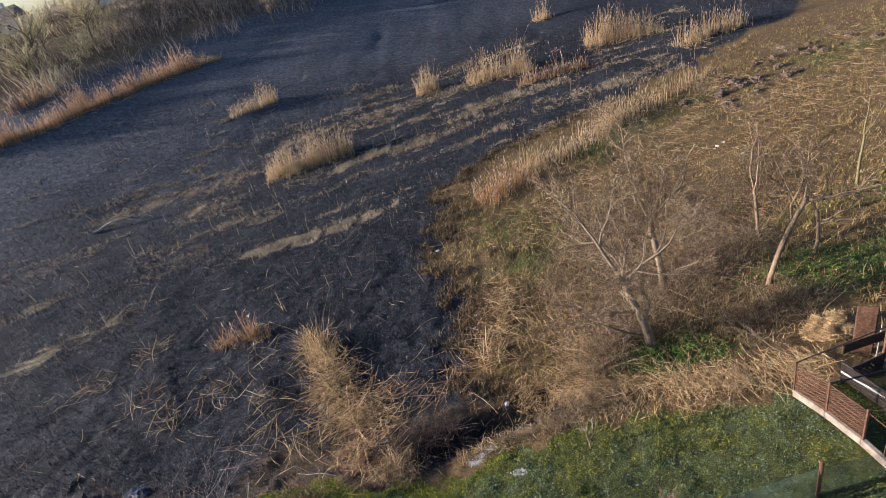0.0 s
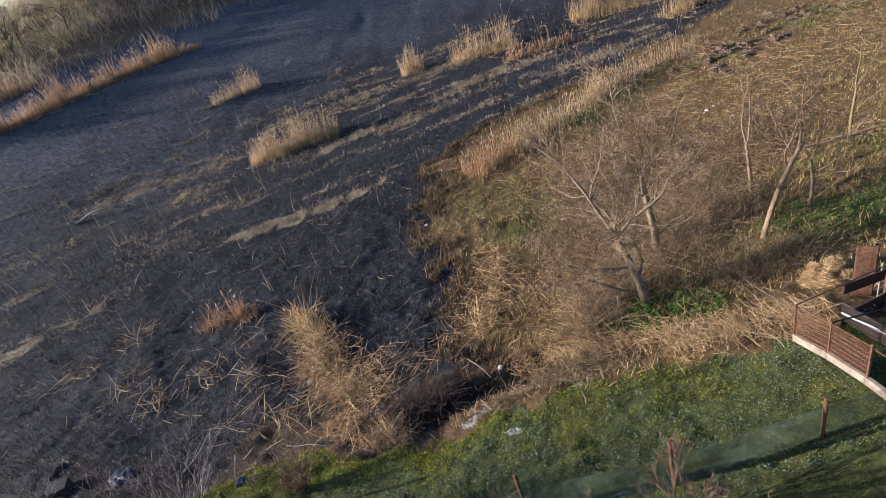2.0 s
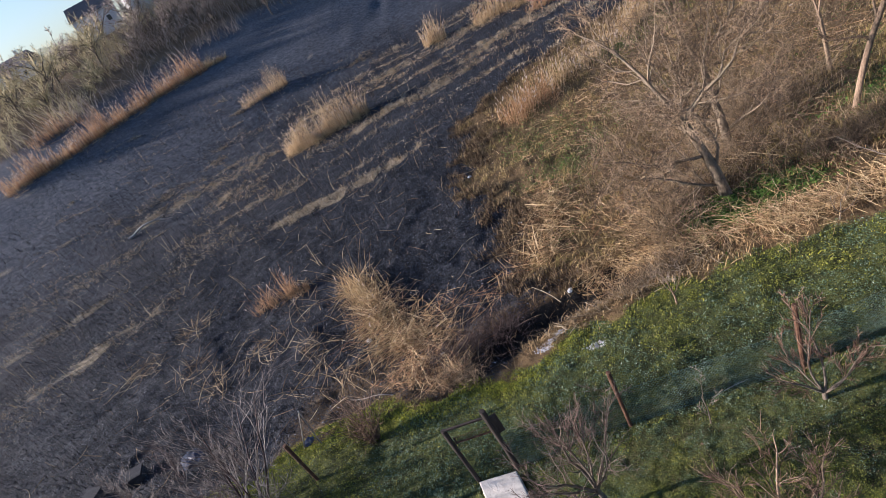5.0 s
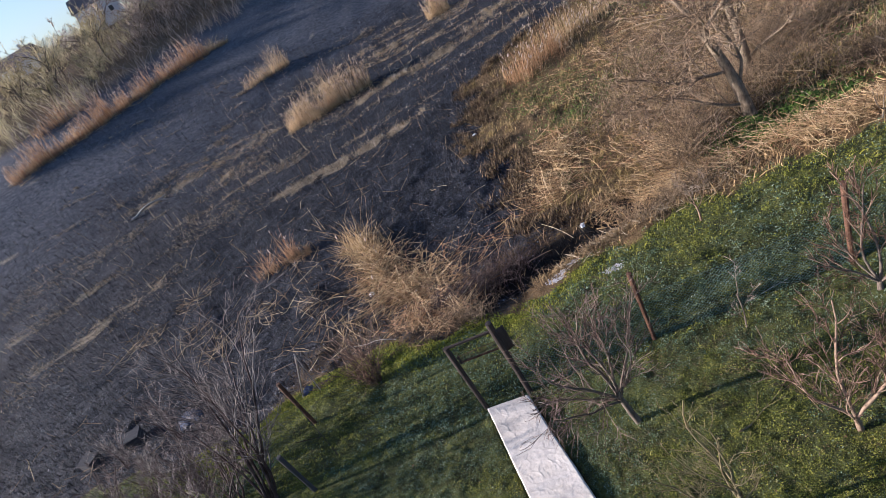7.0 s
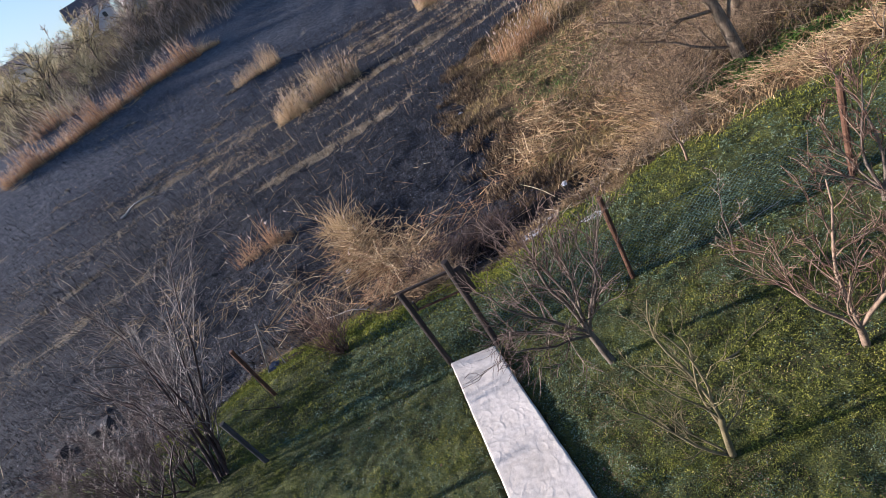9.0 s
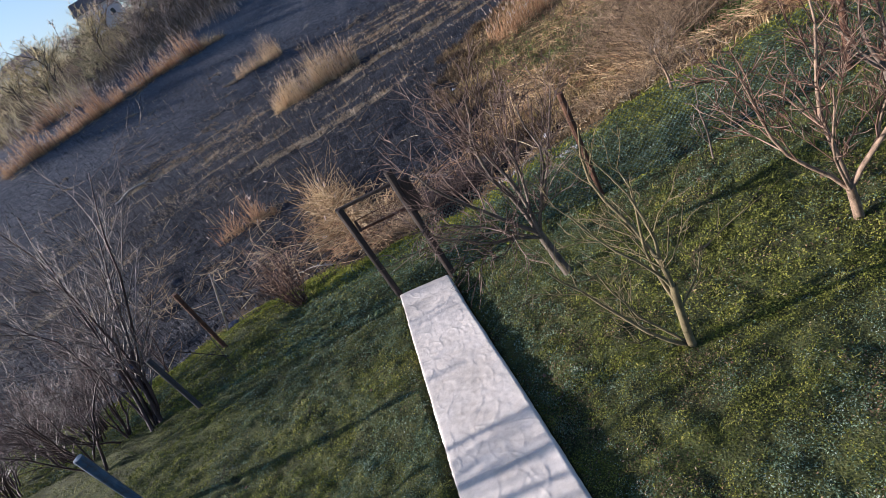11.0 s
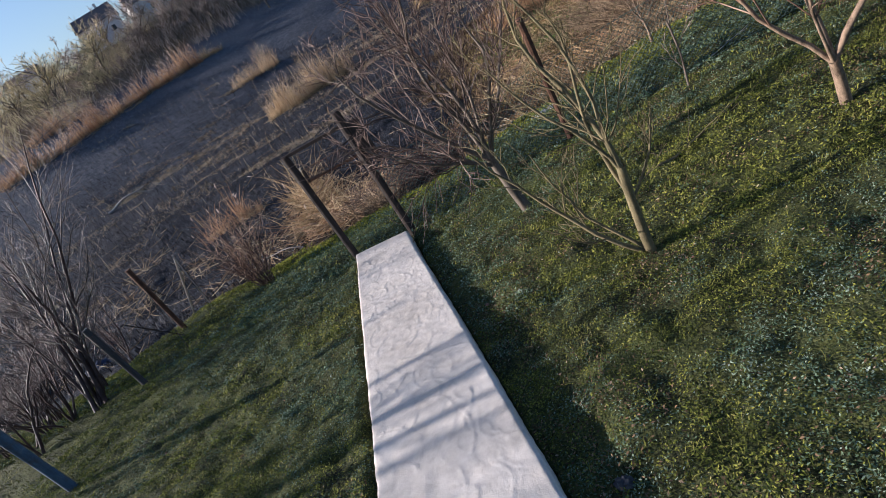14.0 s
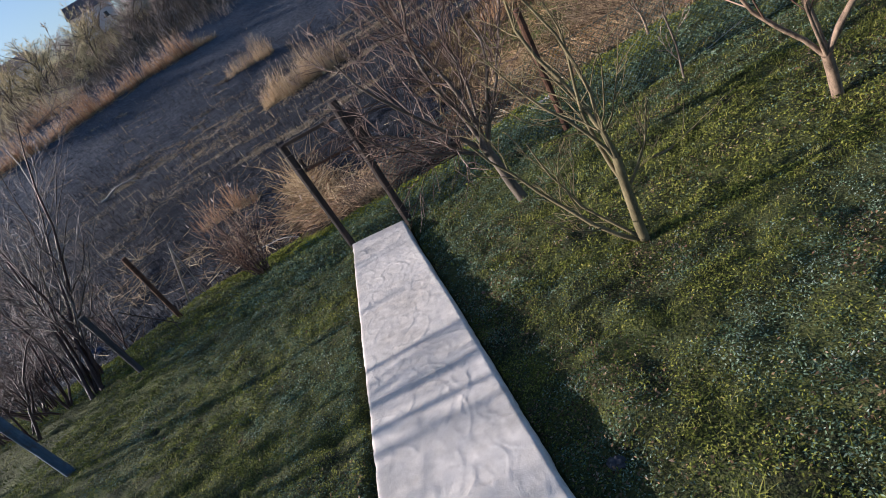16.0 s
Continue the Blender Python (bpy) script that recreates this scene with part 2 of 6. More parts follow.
BANDS = [  # straw left by the fire: line, half width, from x, to x, strength
    (47.7, 0.9, -26, -8, 1.9), (51.0, 0.8, -20, -4, 0.9), (57.5, 0.8, -24, 4, 0.8), (63.5, 1.3, -38, -28, 1.3), (63.0, 1.2, -26, 4, 1.2),
    (70.5, 2.0, -52, -30, 0.85), (69.0, 1.0, -48, -43, 0.9), (78.0, 1.8, -30, 2, 0.6), 
    (88.0, 1.2, -20, 10, 0.5), (75.0, 0.9, -60, -20, 0.5), (83.0, 1.0, -50, -15, 0.45), (57.0, 1.2, -40, -18, 0.45), (50.5, 0.9, -40, -25, 0.7), (66.5, 1.2, -8, 12, 0.7), (60.0, 1.6, 2, 22, 0.8), (98.0, 0.8, -80, -52, 0.6)]


BELTS = [((-50, 25.0), (-31, 38.2), 2.5, 0.62), ((-60, 46.5), (-42, 50.5), 2.0, 0.6), ((-54, 38.5), (-40, 43.0), 1.2, 0.6)]   # ends, half width, strength


def straw_band(x, y):
    x, y = np.asarray(x, float), np.asarray(y, float)
    v = y - 0.25 * x + 1.2 * smooth_noise(x, y, 5, 8) + 0.5 * smooth_noise(x, y, 1.5, 9)
    s = np.zeros_like(v)
    for v0, half, x0, x1, k in BANDS:
        s = np.maximum(s, k * np.exp(-((v - v0) / half) ** 2) * step((x - x0) / 3) * step((x1 - x) / 3))
    for (x0, y0), (x1, y1), half, k in BELTS:
        long = math.hypot(x1 - x0, y1 - y0)
        along = ((x - x0) * (x1 - x0) + (y - y0) * (y1 - y0)) / long
        off = ((y - y0) * (x1 - x0) - (x - x0) * (y1 - y0)) / long + 0.5 * smooth_noise(x, y, 2.5, 24)
        s = np.maximum(s, k * np.exp(-(off / (half * (1.4 - 0.7 * np.clip(along / long, 0, 1)))) ** 2) * step(along / 2) * step((long - along) / 3))
    s = s * np.clip(0.8 + 0.75 * smooth_noise(x * 0.4, v, 3.0, 19), 0.15, 1.4)
    loose = np.clip(1.9 * smooth_noise(x * 0.22, v, 1.1, 20) + 0.7 * smooth_noise(x, y, 4.0, 23) - 0.8, 0, 0.5) * step((y - 36) / 14) * step((110 - y) / 20)
    return np.maximum(s, loose) * np.clip(0.6 + 0.45 * smooth_noise(x, y, 1.0, 10) + 0.5 * smooth_noise(x, y, 0.4, 17), 0, 1.2)


def ground(x, y):
    x, y = np.asarray(x, float), np.asarray(y, float)
    near = step((60 - np.hypot(x, y)) / 30)
    wild = 1 - lawn(x, y)
    z = base(x, y) - ditch(x, y)
    z = z + wild * (0.13 * smooth_noise(x, y, 2.3, 1) + 0.08 * near * smooth_noise(x, y, 0.8, 2) + 0.07 * near * smooth_noise(x, y, 0.42, 21)) + 0.5 * (1 - near) * smooth_noise(x, y, 14, 22) * step((np.hypot(x, y) - 60) / 60)
    z = z + (1 - wild) * (0.06 * step((y - 8) / 2) * smooth_noise(x, y, 0.62, 18) + 0.035 * smooth_noise(x, y, 1.3, 11) + 0.026 * smooth_noise(x, y, 0.5, 12) + 0.03 * smooth_noise(x, y, 0.23, 13) + 0.02 * smooth_noise(x, y, 0.11, 14))
    s, o = path_coords(x, y)
    beside = step((s + 0.6) / 0.6) * (0.065 * step((o - 0.3) / 0.12) * step((1.7 - o) / 1.1) - 0.03 * step((o + 1.4) / 0.8) * step((-0.45 - o) / 0.06) + 0.16 * step((o + 0.57) / 0.1) * step((0.56 - o) / 0.06))
    return z - beside


def grid_mesh(name, verts, faces, material, smooth=True):
    """A mesh from arrays: verts (n, 3), faces (m, 3 or 4)."""
    me = bpy.data.meshes.new(name)
    k = faces.shape[1]
    me.vertices.add(len(verts)), me.loops.add(faces.size), me.polygons.add(len(faces))
    me.vertices.foreach_set("co", np.ascontiguousarray(verts, np.float32).ravel())
    me.loops.foreach_set("vertex_index", np.ascontiguousarray(faces, np.int32).ravel())
    me.polygons.foreach_set("loop_start", np.arange(0, faces.size, k, dtype=np.int32))
    me.polygons.foreach_set("use_smooth", np.full(len(faces), smooth))
    me.update(calc_edges=True)
    if material:
        me.materials.append(material)
    return me


def tubes(points, radii, sides=3):
    """Tubes along polylines: points (m, k, 3), radii (m, k). Gives verts and quads."""
    P, R = np.asarray(points, float), np.asarray(radii, float)
    m, k, _ = P.shape
    T = np.gradient(P, axis=1)
    T /= np.linalg.norm(T, axis=2, keepdims=True) + 1e-9
    mean = T.mean(axis=1)
    ref = np.where(np.abs(mean[:, 2:3]) < 0.8, np.array([[0, 0, 1.0]]), np.array([[1.0, 0, 0]]))[:, None, :]
    A = np.cross(T, np.broadcast_to(ref, T.shape))
    A /= np.linalg.norm(A, axis=2, keepdims=True) + 1e-9
    B = np.cross(T, A)
    ang = np.arange(sides) * 2 * np.pi / sides
    V = P[:, :, None, :] + R[:, :, None, None] * (np.cos(ang)[None, None, :, None] * A[:, :, None, :] + np.sin(ang)[None, None, :, None] * B[:, :, None, :])
    i = np.arange(m)[:, None, None] * k * sides + np.arange(k - 1)[None, :, None] * sides
    j, j2 = np.arange(sides)[None, None, :], (np.arange(sides)[None, None, :] + 1) % sides
    F = np.stack([i + j, i + j2, i + sides + j2, i + sides + j], -1).reshape(-1, 4)
    return V.reshape(-1, 3), F


def join(pieces):
    """Joins (verts, faces) pairs with faces of one size."""
    off, vs, fs = 0, [], []
    for v, f in pieces:
        vs.append(v), fs.append(f + off)
        off += len(v)
    return np.concatenate(vs), np.concatenate(fs)


def part(name, me, parent, label=""):
    ob = new(name, me)
    ob.parent = parent
    return tagged(ob, label) if label else ob


def empty(name, place, label, category, group="", turn=0.0):
    ob = new(name)
    ob.matrix_world = pose(*place, 0, 0, turn)
    return tagged(ob, label, category, group)


def box_bm(size, at=(0, 0, 0), bevel=0.006, turn=None, rough=0.0):
    """One bevelled block as a bmesh-made mesh's arrays are too plain: returns a bmesh."""
    bm = bmesh.new()
    bmesh.ops.create_cube(bm, size=1, matrix=Matrix.Diagonal((*size, 1)))
    if bevel:
        bmesh.ops.bevel(bm, geom=bm.edges[:], offset=bevel, segments=2, affect="EDGES")
    if rough:
        for v in bm.verts:
            v.co += Vector([random.uniform(-rough, rough) for _ in range(3)])
    bmesh.ops.transform(bm, matrix=(turn or Matrix.Identity(4)), verts=bm.verts[:])
    bmesh.ops.translate(bm, vec=at, verts=bm.verts[:])
    return bm


def solid(name, bm, material, parent=None, label=""):
    me = bpy.data.meshes.new(name)
    bm.to_mesh(me)
    bm.free()
    me.materials.append(material)
    return part(name, me, parent, label) if parent else new(name, me)


def stalks(n, xy, height, lean=0.18, radius=0.004, curve=0.12, k=4, rng=RNG, sink=0.03, wind=(0.0, 0.0)):
    """Upright stalks that stand on the ground at xy (n, 2)."""
    h = height if np.ndim(height) else rng.uniform(0.7, 1.1, n) * height
    a = rng.uniform(0, 2 * np.pi, n)
    l = np.abs(rng.normal(0, lean, n))
    d = np.stack([np.cos(a) * l + wind[0], np.sin(a) * l + wind[1]], 1)
    c = rng.normal(0, curve, (n, 2)) + d * 0.6
    t = np.linspace(0, 1, k)[None, :, None]
    z0 = ground(xy[:, 0], xy[:, 1]) - sink
    P = np.zeros((n, k, 3))
    P[:, :, :2] = xy[:, None, :] + h[:, None, None] * (d[:, None, :] * t + c[:, None, :] * t * t)
    P[:, :, 2] = z0[:, None] + h[:, None] * (t[:, :, 0] - 0.25 * np.linalg.norm(c, axis=1)[:, None] * t[:, :, 0] ** 2)
    R = radius * (1.15 - 0.85 * np.linspace(0, 1, k))[None, :] * rng.uniform(0.7, 1.3, n)[:, None]
    return P, R


def fallen(n, xy, length=0.9, radius=0.005, lift=0.12, rng=RNG, heading=None, spread=3.14, k=4, tilt=0.15):
    """Stems that lie about on the ground, a little lifted and bent."""
    L = rng.uniform(0.4, 1.2, n) * length
    a = (heading or 0.0) + rng.uniform(-spread, spread, n)
    d = np.stack([np.cos(a), np.sin(a)], 1)
    t = np.linspace(-0.5, 0.5, k)
    side = np.stack([-d[:, 1], d[:, 0]], 1) * rng.normal(0, 0.12, n)[:, None]
    P = np.zeros((n, k, 3))
    P[:, :, :2] = xy[:, None, :] + L[:, None, None] * (d[:, None, :] * t[None, :, None] + side[:, None, :] * (t ** 2)[None, :, None] * 2)
    P[:, :, 2] = ground(P[:, :, 0], P[:, :, 1]).max(axis=1)[:, None] + rng.uniform(0, lift, n)[:, None] + rng.normal(0, tilt, n)[:, None] * L[:, None] * t[None, :]
    P[:, :, 2] = np.maximum(P[:, :, 2], ground(P[:, :, 0], P[:, :, 1]) + 0.004)
    return P, radius * rng.uniform(0.6, 1.3, n)[:, None] * np.array([1.0] * (k - 1) + [0.5])[None, :]


def stuff(name, pieces, material, label, category):
    ob = new(name, grid_mesh(name, *join(pieces), material))
    return tagged(ob, label, category, kind="stuff")


def blades(xy, height, width, rng=RNG, lean=0.45):
    """Grass blades: narrow, folded, three corners and a tip."""
    n = len(xy)
    h, a = height * rng.uniform(0.5, 1.3, n), rng.uniform(0, 2 * np.pi, n)
    l = np.abs(rng.normal(0, lean, n)) * h
    z = ground(xy[:, 0], xy[:, 1]) - 0.01
    b = np.stack([-np.sin(a), np.cos(a)], 1) * (width * rng.uniform(0.6, 1.3, n))[:, None]
    d = np.stack([np.cos(a), np.sin(a)], 1) * l[:, None]
    V = np.zeros((n, 5, 3))
    V[:, 0, :2], V[:, 1, :2] = xy - b, xy + b
    V[:, 2, :2], V[:, 3, :2], V[:, 4, :2] = xy - 0.8 * b + 0.4 * d, xy + 0.8 * b + 0.4 * d, xy + d
    V[:, 0, 2], V[:, 1, 2], V[:, 2, 2], V[:, 3, 2], V[:, 4, 2] = z, z, z + 0.6 * h, z + 0.6 * h, z + h * 0.92
    i = np.arange(n)[:, None] * 5
    F = np.concatenate([i + np.array([[0, 1, 3]]), i + np.array([[0, 3, 2]]), i + np.array([[2, 3, 4]])])
    return V.reshape(-1, 3), F

# ---- ground ----
def axis(lo, near0, near1, hi, far):
    """Grid lines: finest between near0 and near1, fine from lo to hi, then ever wider out to far."""
    mid = list(np.arange(lo, near0, 0.215)) + list(np.arange(near0, near1, 0.062)) + list(np.arange(near1, hi, 0.215))
    out, s = [mid[-1]], 0.215
    while out[-1] < far[1]:
        s *= 1.075
        out.append(out[-1] + s)
    back, s, q = [], 0.215, lo
    while q > far[0]:
        s *= 1.075
        q -= s
        back.append(q)
    return np.array(back[::-1] + mid + out[1:])


GX, GY = axis(-26, -8, 3.5, 14, (-1600, 1600)), axis(-1, 0.6, 8.6, 30, (-900, 1900))
XX, YY = np.meshgrid(GX, GY)
gv = np.stack([XX.ravel(), YY.ravel(), ground(XX, YY).ravel()], 1)
nx, ny = len(GX), len(GY)
qi = (np.arange(ny - 1)[:, None] * nx + np.arange(nx - 1)[None, :]).ravel()
gf = np.stack([qi, qi + 1, qi + nx + 1, qi + nx], 1)

M_GROUND, n, l, b = shader("hillside_soil", 0.95, 0, 0.15)


def zone(name):
    at = n.new("ShaderNodeAttribute")
    at.attribute_name = name
    return at.outputs["Fac"]


def edged(mask, noise_out, gain=0.5):
    """A mask broken up by noise."""
    s = maths(n, l, "ADD", mask, maths(n, l, "MULTIPLY", maths(n, l, "SUBTRACT", noise_out, 0.5), gain))
    return maths(n, l, "MULTIPLY", maths(n, l, "SUBTRACT", s, 0.35), 3.3, True)


t_big, t_mid, t_fine, t_grit = tex(n, l, 0.35, 5), tex(n, l, 1.7, 6, 0.65), tex(n, l, 9, 6, 0.7), tex(n, l, 45, 3, 0.7)
c_wild = mix(n, l, t_fine.outputs[0], ramp(n, l, t_mid.outputs[0], [(0.36, (0.02, 0.013, 0.008)), (0.5, (0.09, 0.058, 0.028)), (0.64, (0.125, 0.095, 0.035))]), (0.19, 0.128, 0.06))
c_burn = ramp(n, l, maths(n, l, "ADD", maths(n, l, "MULTIPLY", t_mid.outputs[0], 0.5), maths(n, l, "MULTIPLY", t_fine.outputs[0], 0.5)), [(0.38, (0.004, 0.005, 0.006)), (0.5, (0.011, 0.012, 0.016)), (0.58, (0.036, 0.038, 0.045)), (0.66, (0.10, 0.098, 0.095)), (0.76, (0.22, 0.2, 0.17))])
c_straw = ramp(n, l, t_fine.outputs[0], [(0.38, (0.07, 0.055, 0.035)), (0.49, (0.30, 0.24, 0.15)), (0.6, (0.58, 0.49, 0.34))])
c_lawn = ramp(n, l, maths(n, l, "ADD", maths(n, l, "MULTIPLY", t_mid.outputs[0], 0.6), maths(n, l, "MULTIPLY", t_grit.outputs[0], 0.4)), [(0.38, (0.016, 0.018, 0.009)), (0.5, (0.05, 0.06, 0.019)), (0.62, (0.115, 0.13, 0.033))])
t_leaf, t_moss = tex(n, l, 62, 2, 0.5), tex(n, l, 23, 3, 0.6)
c_lawn = mix(n, l, maths(n, l, "MULTIPLY", ramp(n, l, t_moss.outputs[0], [(0.5, (0, 0, 0)), (0.6, (1, 1, 1))]), 0.5), c_lawn, (0.10, 0.098, 0.022))
c_lawn = mix(n, l, maths(n, l, "MULTIPLY", ramp(n, l, t_leaf.outputs[0], [(0.55, (0, 0, 0)), (0.6, (1, 1, 1))]), 0.6), c_lawn, (0.12, 0.125, 0.05))
# ditch floor: black mud, with the hollow's shade put into the same colour
c_mud_shade = ramp(n, l, t_fine.outputs[0], [(0.3, (0.008, 0.008, 0.008)), (0.7, (0.025, 0.022, 0.02))])
c_green = ramp(n, l, t_fine.outputs[0], [(0.3, (0.05, 0.06, 0.02)), (0.7, (0.14, 0.15, 0.05))])
# grey ash, lightened and blued to paint in the distant smoke haze
c_ash_haze = ramp(n, l, maths(n, l, "ADD", maths(n, l, "MULTIPLY", t_mid.outputs[0], 0.4), maths(n, l, "MULTIPLY", t_fine.outputs[0], 0.6)), [(0.4, (0.028, 0.031, 0.038)), (0.5, (0.085, 0.092, 0.108)), (0.6, (0.19, 0.195, 0.21))])
t_chip = tex(n, l, 15, 3, 0.6)
chip_mask = ramp(n, l, t_chip.outputs[0], [(0.54, (0, 0, 0)), (0.64, (1, 1, 1))])
c_burn = mix(n, l, maths(n, l, "MULTIPLY", chip_mask, 0.4), c_burn, (0.13, 0.14, 0.18))
# far floor fades to the hazed ash, near floor only in faint patches
c_burn = mix(n, l, zone("ash"), c_burn, c_ash_haze)
c = mix(n, l, edged(zone("burnt"), t_fine.outputs[0], 1.1), c_wild, c_burn)
c = mix(n, l, edged(zone("green"), t_mid.outputs[0], 0.9), c, c_green)
c = mix(n, l, edged(zone("straw"), t_fine.outputs[0], 0.9), c, c_straw)
c = mix(n, l, edged(zone("lawn"), t_fine.outputs[0], 0.5), c, c_lawn)
c = mix(n, l, edged(zone("mud_shade"), t_fine.outputs[0], 0.3), c, c_mud_shade)
l.new(c, b.inputs["Base Color"])
bump(n, l, b, maths(n, l, "ADD", t_fine.outputs[0], maths(n, l, "MULTIPLY", t_grit.outputs[0], 0.4)), 1.0, 0.11)


def green_zone(x, y):
    """Weedy green patches outside the lawn."""
    x, y = np.asarray(x, float), np.asarray(y, float)
    spots = np.exp(-((x - 4.4) / 2.0) ** 2 - ((y - 17.3) / 1.5) ** 2) + 0.9 * np.exp(-((x - 14) / 4) ** 2 - ((y - 20.5) / 2.4) ** 2) + 0.7 * np.exp(-((x - 22) / 8) ** 2 - ((y - 27) / 3) ** 2)
    spots = spots + 0.6 * np.exp(-((y - 0.3 * x - 45) / 3.5) ** 2) * step((x - 2) / 6) * (0.6 + 0.6 * smooth_noise(x, y, 3, 31)) + 0.4 * np.exp(-((x - 0) / 4) ** 2 - ((y - 32) / 8) ** 2)
    return np.clip(spots + 0.25 * smooth_noise(x, y, 2.5, 30), 0, 1) * (1 - burnt(x, y)) * (1 - lawn(x, y))


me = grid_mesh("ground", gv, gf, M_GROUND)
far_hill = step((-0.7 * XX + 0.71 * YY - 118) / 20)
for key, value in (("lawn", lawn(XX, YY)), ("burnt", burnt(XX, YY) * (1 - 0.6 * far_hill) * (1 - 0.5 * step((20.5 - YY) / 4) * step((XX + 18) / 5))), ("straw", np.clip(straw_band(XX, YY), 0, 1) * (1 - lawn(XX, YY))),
                   # ash grows with distance as painted haze; the noise terms are real ash patches
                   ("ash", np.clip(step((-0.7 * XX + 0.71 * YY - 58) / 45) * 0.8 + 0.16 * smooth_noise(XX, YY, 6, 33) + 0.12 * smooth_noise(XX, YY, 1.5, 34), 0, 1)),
                   # the deeper the ditch, the more mud and painted shade
                   ("mud_shade", np.clip(ditch(XX, YY) * 3.4, 0, 1)), ("green", green_zone(XX, YY))):
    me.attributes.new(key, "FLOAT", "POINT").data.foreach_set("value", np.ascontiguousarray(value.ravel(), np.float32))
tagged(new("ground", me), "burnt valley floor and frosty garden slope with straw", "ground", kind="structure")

# ---- garden path ----
M_CONCRETE, n, l, b = shader("frosty_concrete", 0.85, 0, 0.3)
t1, t2, t3 = tex(n, l, 1.3, 6, 0.65), tex(n, l, 14, 6, 0.7), tex(n, l, 90, 3, 0.7)
cc = ramp(n, l, maths(n, l, "ADD", maths(n, l, "MULTIPLY", t1.outputs[0], 0.6), maths(n, l, "MULTIPLY", t2.outputs[0], 0.4)), [(0.28, (0.36, 0.31, 0.25)), (0.43, (0.50, 0.45, 0.38)), (0.56, (0.60, 0.545, 0.47)), (0.72, (0.68, 0.625, 0.55))])
l.new(cc, b.inputs["Base Color"])
bump(n, l, b, maths(n, l, "ADD", maths(n, l, "MULTIPLY", t2.outputs[0], 0.5), maths(n, l, "MULTIPLY", t3.outputs[0], 0.5)), 0.55, 0.012)

PATH_LONG, PATH_WIDE = 15.0, 0.975


def path_z(s):
    p = PATH_A[None, :] + np.asarray(s, float)[:, None] * PATH_D[None, :]
    return base(p[:, 0], p[:, 1]) + 0.085


def path_relief(S, O):
    """Height of the trowelled skin: overlapping pats, each with a raised lip, and one shallow groove across."""
    rng = np.random.default_rng(45)
    Z = 0.004 * smooth_noise(S, O, 0.35, 42) + 0.0025 * smooth_noise(S, O, 0.09, 43) + 0.0014 * smooth_noise(S * 0.8 + O * 0.6, O * 0.8 - S * 0.6, 0.06, 44)
    for _ in range(230):
        s0, o0, r = rng.uniform(0.1, 9.0), rng.uniform(-0.5, 0.55), rng.uniform(0.06, 0.14)
        t = rng.normal(0.15, 0.5)
        u, v = (S - s0) * np.cos(t) + (O - o0) * np.sin(t), -(S - s0) * np.sin(t) + (O - o0) * np.cos(t)
        long = rng.uniform(1.1, 2.4)
        q = np.hypot(u / (r * long), v / r)
        lip = rng.uniform(0.0007, 0.0034) * np.exp(-((q - 1) / (rng.uniform(0.008, 0.012) / r)) ** 2) * step((v * rng.choice((-1, 1, 1)) / r - 0.2) / 0.5)
        Z = np.where(q < 1, Z * 0.85 + 0.0016 * v / r, Z) + lip
    return Z - 0.005 * np.exp(-((S - 5.05 - 0.28 * (O + 0.4)) / 0.008) ** 2)


def build_path():
    """A cast strip that follows the slope, a little wider uphill, with rounded, slightly chipped edges."""
    s = np.concatenate([np.arange(0, 8.4, 0.012), np.arange(8.4, PATH_LONG, 0.06)])
    half = PATH_WIDE / 2
    prof = [(-half - 0.01, -0.4), (-half, -0.03), (-half + 0.012, -0.004)] + [(o, 0.0) for o in np.linspace(-half + 0.03, half - 0.03, 78)] + [(half - 0.012, -0.004), (half, -0.03), (half + 0.01, -0.4)]
    o, h = np.array([p[0] for p in prof]), np.array([p[1] for p in prof])
    S, O = np.meshgrid(s, o, indexing="ij")
    skew = 0.30 * O * np.exp(-S / 0.4)
    chip = (0.004 * smooth_noise(S, O * 0 + np.sign(O) * 7, 0.3, 41) + 0.006 * smooth_noise(S, O * 0 + np.sign(O) * 7, 0.06, 46)) * (np.abs(O) > half - 0.02)
    W = O + chip + np.interp(S, [0, 1.5, 4, 7, 15], [0, 0, 0.055, 0.085, 0.1]) * (O + half) / PATH_WIDE
    X = PATH_A[0] + (S + skew) * PATH_D[0] + W * PATH_N[0]
    Y = PATH_A[1] + (S + skew) * PATH_D[1] + W * PATH_N[1]
    Z = path_z(s)[:, None] + h[None, :] + (h[None, :] > -0.1) * path_relief(S, O)
    k, m = S.shape
    q = (np.arange(k - 1)[:, None] * m + np.arange(m - 1)[None, :]).ravel()
    F = np.stack([q, q + m, q + m + 1, q + 1], 1)
    cap = np.array([[i, i + 1, m - 2 - i, m - 1 - i] for i in range(m // 2 - 1)])
    return grid_mesh("garden_path", np.stack([X, Y, Z], -1).reshape(-1, 3), np.concatenate([F, cap]), M_CONCRETE)


tagged(new("garden_path", build_path()), "pale trowelled concrete garden path running down the lawn", "path", kind="structure")


